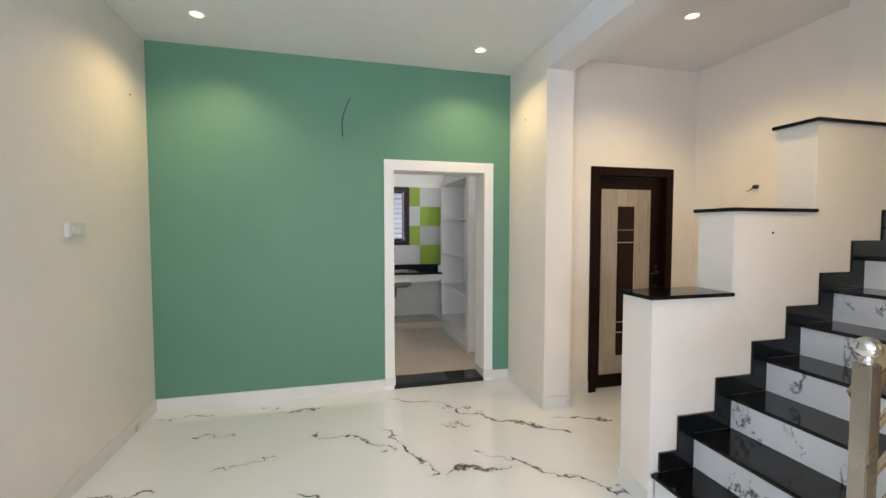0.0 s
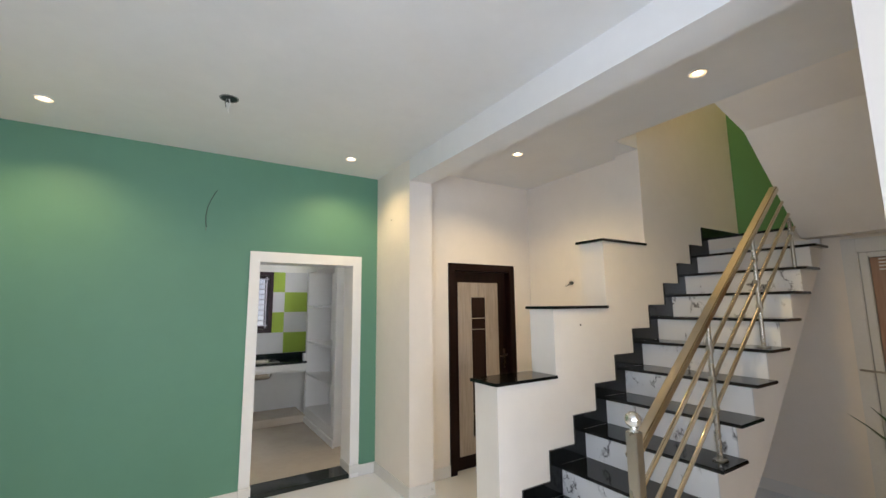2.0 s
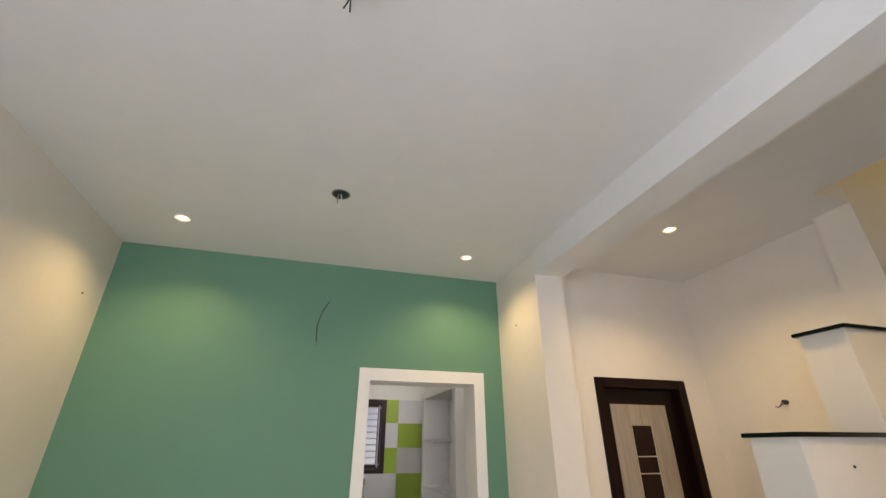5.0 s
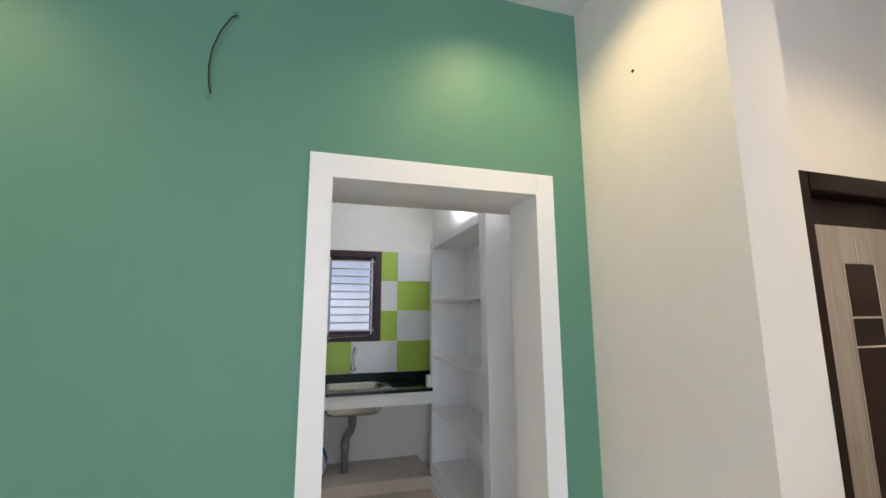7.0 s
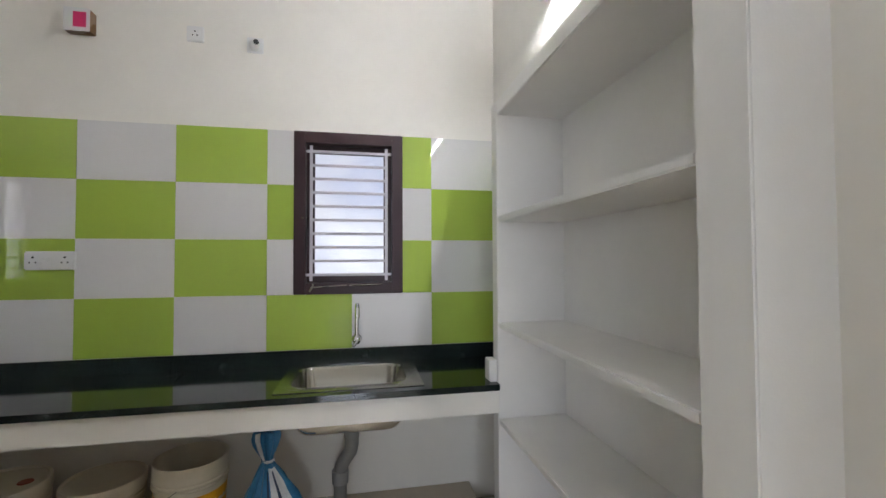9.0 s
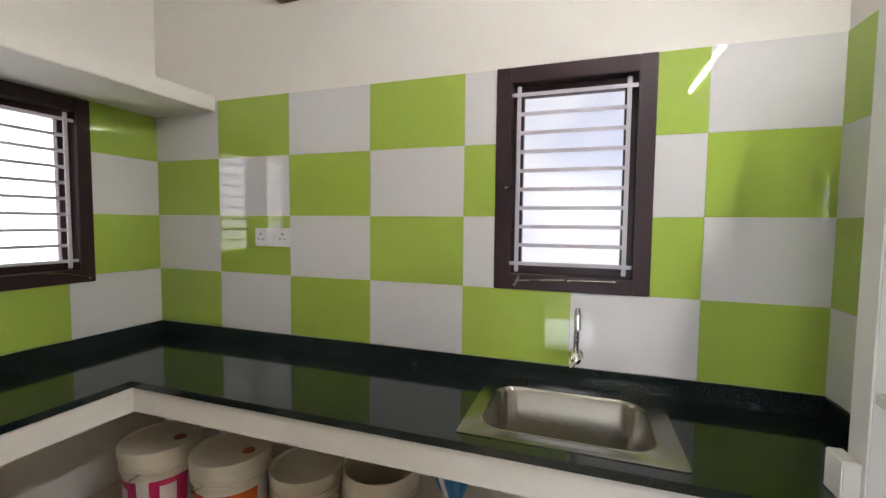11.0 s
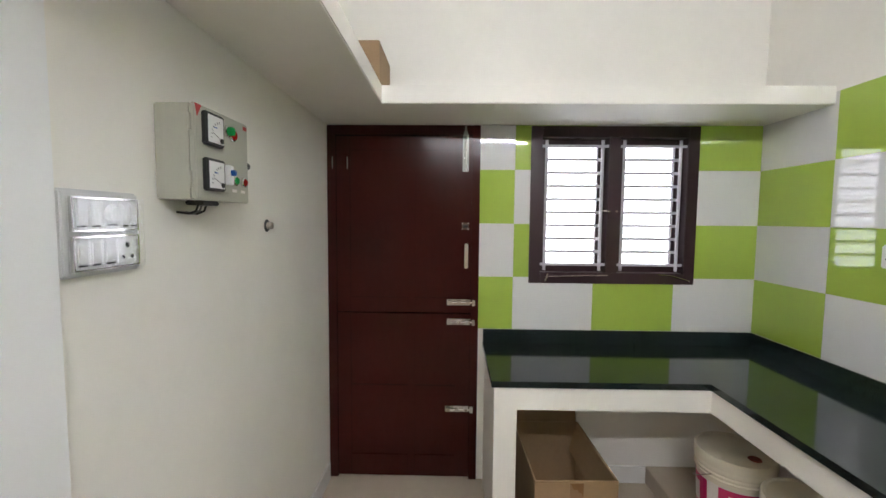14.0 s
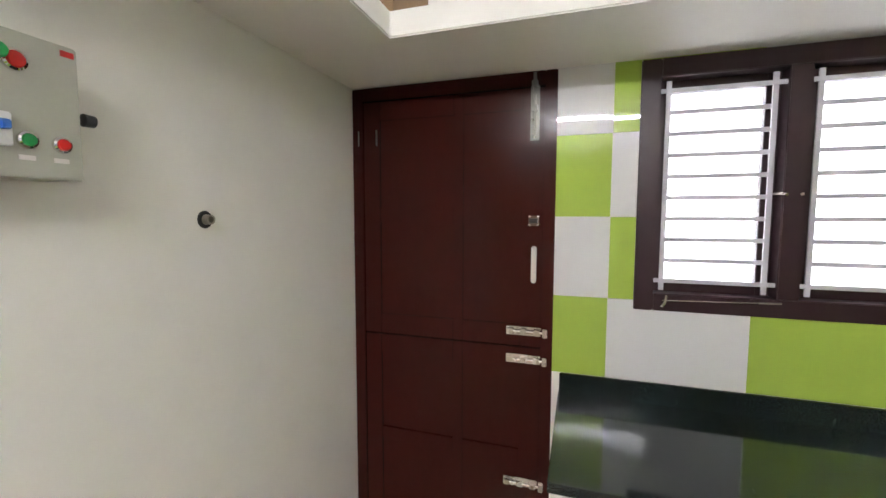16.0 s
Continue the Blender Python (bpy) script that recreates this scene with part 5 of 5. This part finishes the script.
part("stub", lathe([(0.0, 0.008), (0.006, 0.008), (0.009, 0.022), (0.013, 0.022), (0.014, 0.0)], pose(-0.012, KIT, 1.491, -90), 14), NICKEL, ps, smooth=True)
part("flange", lathe([(0.014, 0.004), (0.022, 0.003), (0.024, 0.0)], pose(-0.012, KIT, 1.491, -90), 14), BLACK, ps, smooth=True)


# pails under the worktop
def pail(x, y, h, r, label, shell, wrap=None, lid_spot=False, turn=0, windows=(), lidded=True, name="paint_pail"):
    z = 0.10
    t = thing(name, label, "pail", (x, y, z), "pails under the worktop")
    m = pose(x, y, z, 0, 0, turn)
    rb = r * 0.86

    def rad(u):
        return rb + (r - rb) * u / h
    part("body", lathe([(0.0, 0.0), (rb - 0.006, 0.0), (rb, 0.006), (rad(h * 0.72), h * 0.72), (r + 0.002, h * 0.73), (r + 0.004, h * 0.74), (r - 0.001, h * 0.755), (r + 0.004, h * 0.78), (r + 0.004, h * 0.79), (r - 0.001, h * 0.805), (r + 0.003, h * 0.83), (r, h * 0.86), (r, h * 0.9)] + ([] if lidded else [(r, h), (r - 0.006, h), (r - 0.008, h * 0.5), (0.0, h * 0.45)]), m, 36), shell, t, smooth=True)
    if lidded:
        lid = part("lid", lathe([(r - 0.003, h * 0.88), (r + 0.007, h * 0.88), (r + 0.008, h * 0.98), (r + 0.004, h), (r - 0.006, h), (r - 0.010, h * 0.985), (0.0, h * 0.985)], m, 36), shell, t, smooth=True)
        if lid_spot:
            part("lid_plug", lathe([(0.0, 0.004), (0.024, 0.004), (0.027, 0.0)], m @ pose(r * 0.55, 0, h * 0.985), 20), surface("brick_red_plastic", (0.36, 0.07, 0.03), 0.4), lid, "brick red filler plug", True)
    if wrap:
        part("label_band", lathe([(rad(h * 0.12) + 0.001, h * 0.12), (rad(h * 0.66) + 0.001, h * 0.66)], m, 36), LABELWHITE, t)
        for a0, a1, u0, u1, mat_, out in windows:
            bm = bmesh.new()
            n = max(6, int((a1 - a0) / 8))
            lo = [bm.verts.new(m @ Vector(((rad(h * u0) + out) * math.cos(radians(a0 + (a1 - a0) * i / n)), (rad(h * u0) + out) * math.sin(radians(a0 + (a1 - a0) * i / n)), h * u0))) for i in range(n + 1)]
            hi = [bm.verts.new(m @ Vector(((rad(h * u1) + out) * math.cos(radians(a0 + (a1 - a0) * i / n)), (rad(h * u1) + out) * math.sin(radians(a0 + (a1 - a0) * i / n)), h * u1))) for i in range(n + 1)]
            for i in range(n):
                bm.faces.new((lo[i], lo[i + 1], hi[i + 1], hi[i]))
            part("label_print", bm, mat_, t)
    hb = pipe([m @ Vector((0.0, (r + 0.006) * s_, h * 0.78)) if abs(s_) == 1 else m @ Vector((-r * 1.02 * math.cos(math.asin(s_)), (r + 0.006) * s_, h * 0.78 - 0.30 * h * math.cos(math.asin(s_)))) for s_ in (-1, -0.9, -0.6, -0.2, 0.2, 0.6, 0.9, 1)], 0.0025, 6)
    part("handle", hb, NICKEL, t, smooth=True)
    return t


PINKW = [(-160, -100, 0.13, 0.65, LABELPINK, 0.002), (-80, -20, 0.13, 0.65, LABELPINK, 0.002), (-145, -118, 0.30, 0.56, LABELWHITE, 0.003), (-65, -40, 0.25, 0.58, LABELWHITE, 0.003), (20, 160, 0.13, 0.65, LABELPINK, 0.002)]
ORANGEW = [(-150, -95, 0.13, 0.64, LABELORANGE, 0.002), (-75, -10, 0.13, 0.64, LABELORANGE, 0.002), (-138, -112, 0.22, 0.55, LABELWHITE, 0.003), (-60, -40, 0.35, 0.56, LABELWHITE, 0.003), (20, 160, 0.13, 0.64, LABELORANGE, 0.002)]
YELLOWW = [(-180, 180, 0.13, 0.66, LABELYELLOW, 0.002), (-118, -70, 0.42, 0.56, LABELWHITE, 0.003), (-112, -76, 0.33, 0.38, BLACK, 0.003), (-112, -80, 0.27, 0.305, BLACK, 0.003), (-180, 180, 0.13, 0.21, LABELORANGE, 0.003), (-60, -40, 0.28, 0.45, LABELORANGE, 0.003)]
pail(-0.326, 7.985, 0.372, 0.156, "off-white plastic paint pail with a magenta label", PAIL, True, True, 25, PINKW)
pail(0.05, 8.03, 0.372, 0.158, "off-white plastic paint pail with an orange label", PAIL, True, True, 5, ORANGEW)
pail(0.395, 8.10, 0.33, 0.15, "cloudy plastic pail with a lid and a small blue sticker", PAILCLEAR, None, False, 0)
pail(0.735, 8.13, 0.38, 0.155, "off-white plastic paint pail with a yellow label", PAIL, True, False, 0, YELLOWW, lidded=False)

# knotted bag of powder
BX, BY = 1.105, 7.97
bag = thing("plastic_bag", "knotted blue and white plastic sack under the sink", "bag", (BX, BY, 0.10))


def sack_sheet(a0, a1, z0, z1, out, steps):
    """One printed strip of the sack between two angles and two heights, pleated towards the knot."""
    prof = [(0.0, 0.04), (0.02, 0.095), (0.06, 0.128), (0.12, 0.142), (0.18, 0.136), (0.24, 0.112), (0.30, 0.078), (0.35, 0.046), (0.385, 0.024), (0.40, 0.019), (0.42, 0.026), (0.46, 0.042), (0.50, 0.052), (0.53, 0.047)]
    bm = bmesh.new()
    rows = []
    for k in range(27):
        z = z0 + (z1 - z0) * k / 26
        i = max(i for i in range(len(prof) - 1) if prof[i][0] <= z)
        u = (z - prof[i][0]) / (prof[i + 1][0] - prof[i][0])
        r = prof[i][1] + (prof[i + 1][1] - prof[i][1]) * u
        row = []
        for s_ in range(steps + 1):
            a = radians(a0 + (a1 - a0) * s_ / steps)
            up = min(1.4, z / 0.36)
            f = 1 + 0.13 * math.sin(11 * a + 2.0 * math.sin(3 * a)) * up ** 2 + 0.05 * math.sin(5 * a + 30 * z) + 0.10 * noise.noise(Vector((math.cos(a) * 2.2, math.sin(a) * 2.2, z * 16)))
            sway = 0.012 * math.sin(9 * z)
            row.append(bm.verts.new((BX + sway + (r * f + out) * math.cos(a), BY + (r * f + out) * 0.85 * math.sin(a), 0.10 + z)))
        rows.append(row)
    for p, q in zip(rows, rows[1:]):
        for s_ in range(steps):
            bm.faces.new((p[s_], p[s_ + 1], q[s_ + 1], q[s_]))
    return bm


part("sack", sack_sheet(0, 360, 0.0, 0.53, 0.0, 72), BAGBLUE, bag, smooth=True)
part("white_print", sack_sheet(-78, -25, 0.0, 0.37, 0.0015, 24), BAGWHITE, bag, "white printed panel", True)
part("dark_stripe", sack_sheet(-62, -55, 0.0, 0.36, 0.003, 6), BAGNAVY, bag, smooth=True)
part("dark_stripe", sack_sheet(-88, -82, 0.0, 0.36, 0.003, 6), BAGNAVY, bag, smooth=True)
part("white_mark", sack_sheet(-150, -100, 0.06, 0.115, 0.003, 16), BAGWHITE, bag, smooth=True)
part("white_mark", sack_sheet(-122, -100, 0.40, 0.53, 0.003, 10), BAGWHITE, bag, smooth=True)
part("knot_string", lathe([(0.020, -0.007), (0.027, 0.0), (0.020, 0.007)], pose(BX, BY, 0.495), 14), BAGWHITE, bag, smooth=True)


# open carton under the short worktop
def carton(x0, x1, y0, y1, z0, z1, label, open_top=True, turn=0.0, name="cardboard_carton"):
    t = thing(name, label, "carton", ((x0 + x1) / 2, (y0 + y1) / 2, z0))
    c = Vector(((x0 + x1) / 2, (y0 + y1) / 2, z0))
    m = Matrix.Translation(c) @ Matrix.Rotation(radians(turn), 4, "Z")
    a, b, h, w = (x1 - x0) / 2, (y1 - y0) / 2, z1 - z0, 0.006
    part("side", boxes((-a, a, -b, -b + w, 0, h), m=m), CARD, t)
    part("side", boxes((-a, a, b - w, b, 0, h), m=m), CARD, t)
    part("end", boxes((-a, -a + w, -b + w, b - w, 0, h), m=m), CARD, t)
    part("end", boxes((a - w, a, -b + w, b - w, 0, h), m=m), CARD, t)
    part("bottom", boxes((-a + w, a - w, -b + w, b - w, 0, w), m=m), CARD, t)
    if open_top:
        part("flap", boxes((0, w, -b + 0.01, b - 0.01, 0, 0.15), m=m @ Matrix.Translation((-a, 0, h)) @ Matrix.Rotation(radians(-18), 4, "Y")), CARD, t)
        part("flap", boxes((-a + 0.02, a - 0.02, -w, 0, -0.16, 0), m=m @ Matrix.Translation((0, b - w, h - 0.002)) @ Matrix.Rotation(radians(-14), 4, "X")), CARD, t)
        part("tape", boxes((a, a + 0.001, -0.03, 0.03, 0, h - 0.01), m=m), TAPE, t, "strip of brown packing tape")
    else:
        part("top", boxes((-a, a, -b, b, h, h + w), m=m), CARD, t)
        part("tape", boxes((-0.03, 0.03, -b, b, h + w, h + w + 0.001), m=m), TAPE, t, "strip of brown packing tape")
    return t


carton(-0.75, -0.205, 7.03, 7.40, 0.0, 0.375, "empty open brown cardboard carton under the worktop", True, 2)
carton(-0.76, -0.43, 6.02, 6.315, 2.125, 2.345, "small brown cardboard carton on the loft slab", False)


# ---- wall tiles, piece by piece ----
TW, TH, JT = 0.45, 0.30, 0.0007
tile_rnd = random.Random(11)


def tile_rect(parent, a0, a1, z0, z1, green, m):
    if a1 - a0 < 0.004 or z1 - z0 < 0.004:
        return
    bm = boxes((a0 + JT, a1 - JT, -0.004, 0.0, z0 + JT, z1 - JT))
    ta, tz, out = (tile_rnd.uniform(-1, 1) * k for k in (0.0022, 0.0022, 0.0003))
    for v in bm.verts:
        if v.co.y < -0.001:
            v.co.y += ta * (v.co.x - (a0 + a1) / 2) + tz * (v.co.z - (z0 + z1) / 2) + out
    bmesh.ops.transform(bm, matrix=m, verts=list(bm.verts))
    part("tile", bm, TILEGREEN if green else TILEWHITE, parent)


def tile_wall(parent, m, cols, parity, top, hole=None):
    for c, (a0, a1) in enumerate(cols):
        for r in range(4):
            z0, z1 = SPLASH + r * TH, min(SPLASH + (r + 1) * TH, top)
            green = (c + r) % 2 == parity
            if hole and r == 0 and hole[2] > z1 - 0.05:
                tile_rect(parent, a0, a1, z0, z1, green, m)
            elif hole and a0 < hole[1] and a1 > hole[0] and z0 < hole[3] - 0.001 and z1 > hole[2] + 0.001:
                tile_rect(parent, a0, min(a1, hole[0]), z0, z1, green, m)
                tile_rect(parent, max(a0, hole[1]), a1, z0, z1, green, m)
                h0, h1 = max(a0, hole[0]), min(a1, hole[1])
                tile_rect(parent, h0, h1, z0, min(z1, hole[2]), green, m)
                tile_rect(parent, h0, h1, max(z0, hole[3]), z1, green, m)
            else:
                tile_rect(parent, a0, a1, z0, z1, green, m)


cols = [(LEFT + i * TW, min(LEFT + (i + 1) * TW, KRIGHT)) for i in range(7)]
tile_wall(wall_n, pose(0, BACK, 0), cols, 0, SPLASH + 4 * TH, KW)
cols = [(BACK - (i + 1) * TW if i < 3 else BDY1, BACK - i * TW) for i in range(4)]
tile_wall(wall_w, Matrix(((0, -1, 0, LEFT), (1, 0, 0, 0), (0, 0, 1, 0), (0, 0, 0, 1))), cols, 1, 2.045, W2)
tile_wall(wall_e, Matrix(((0, 1, 0, KRIGHT), (1, 0, 0, 0), (0, 0, 1, 0), (0, 0, 0, 1))), [(7.905, BACK)], 1, SPLASH + 4 * TH)
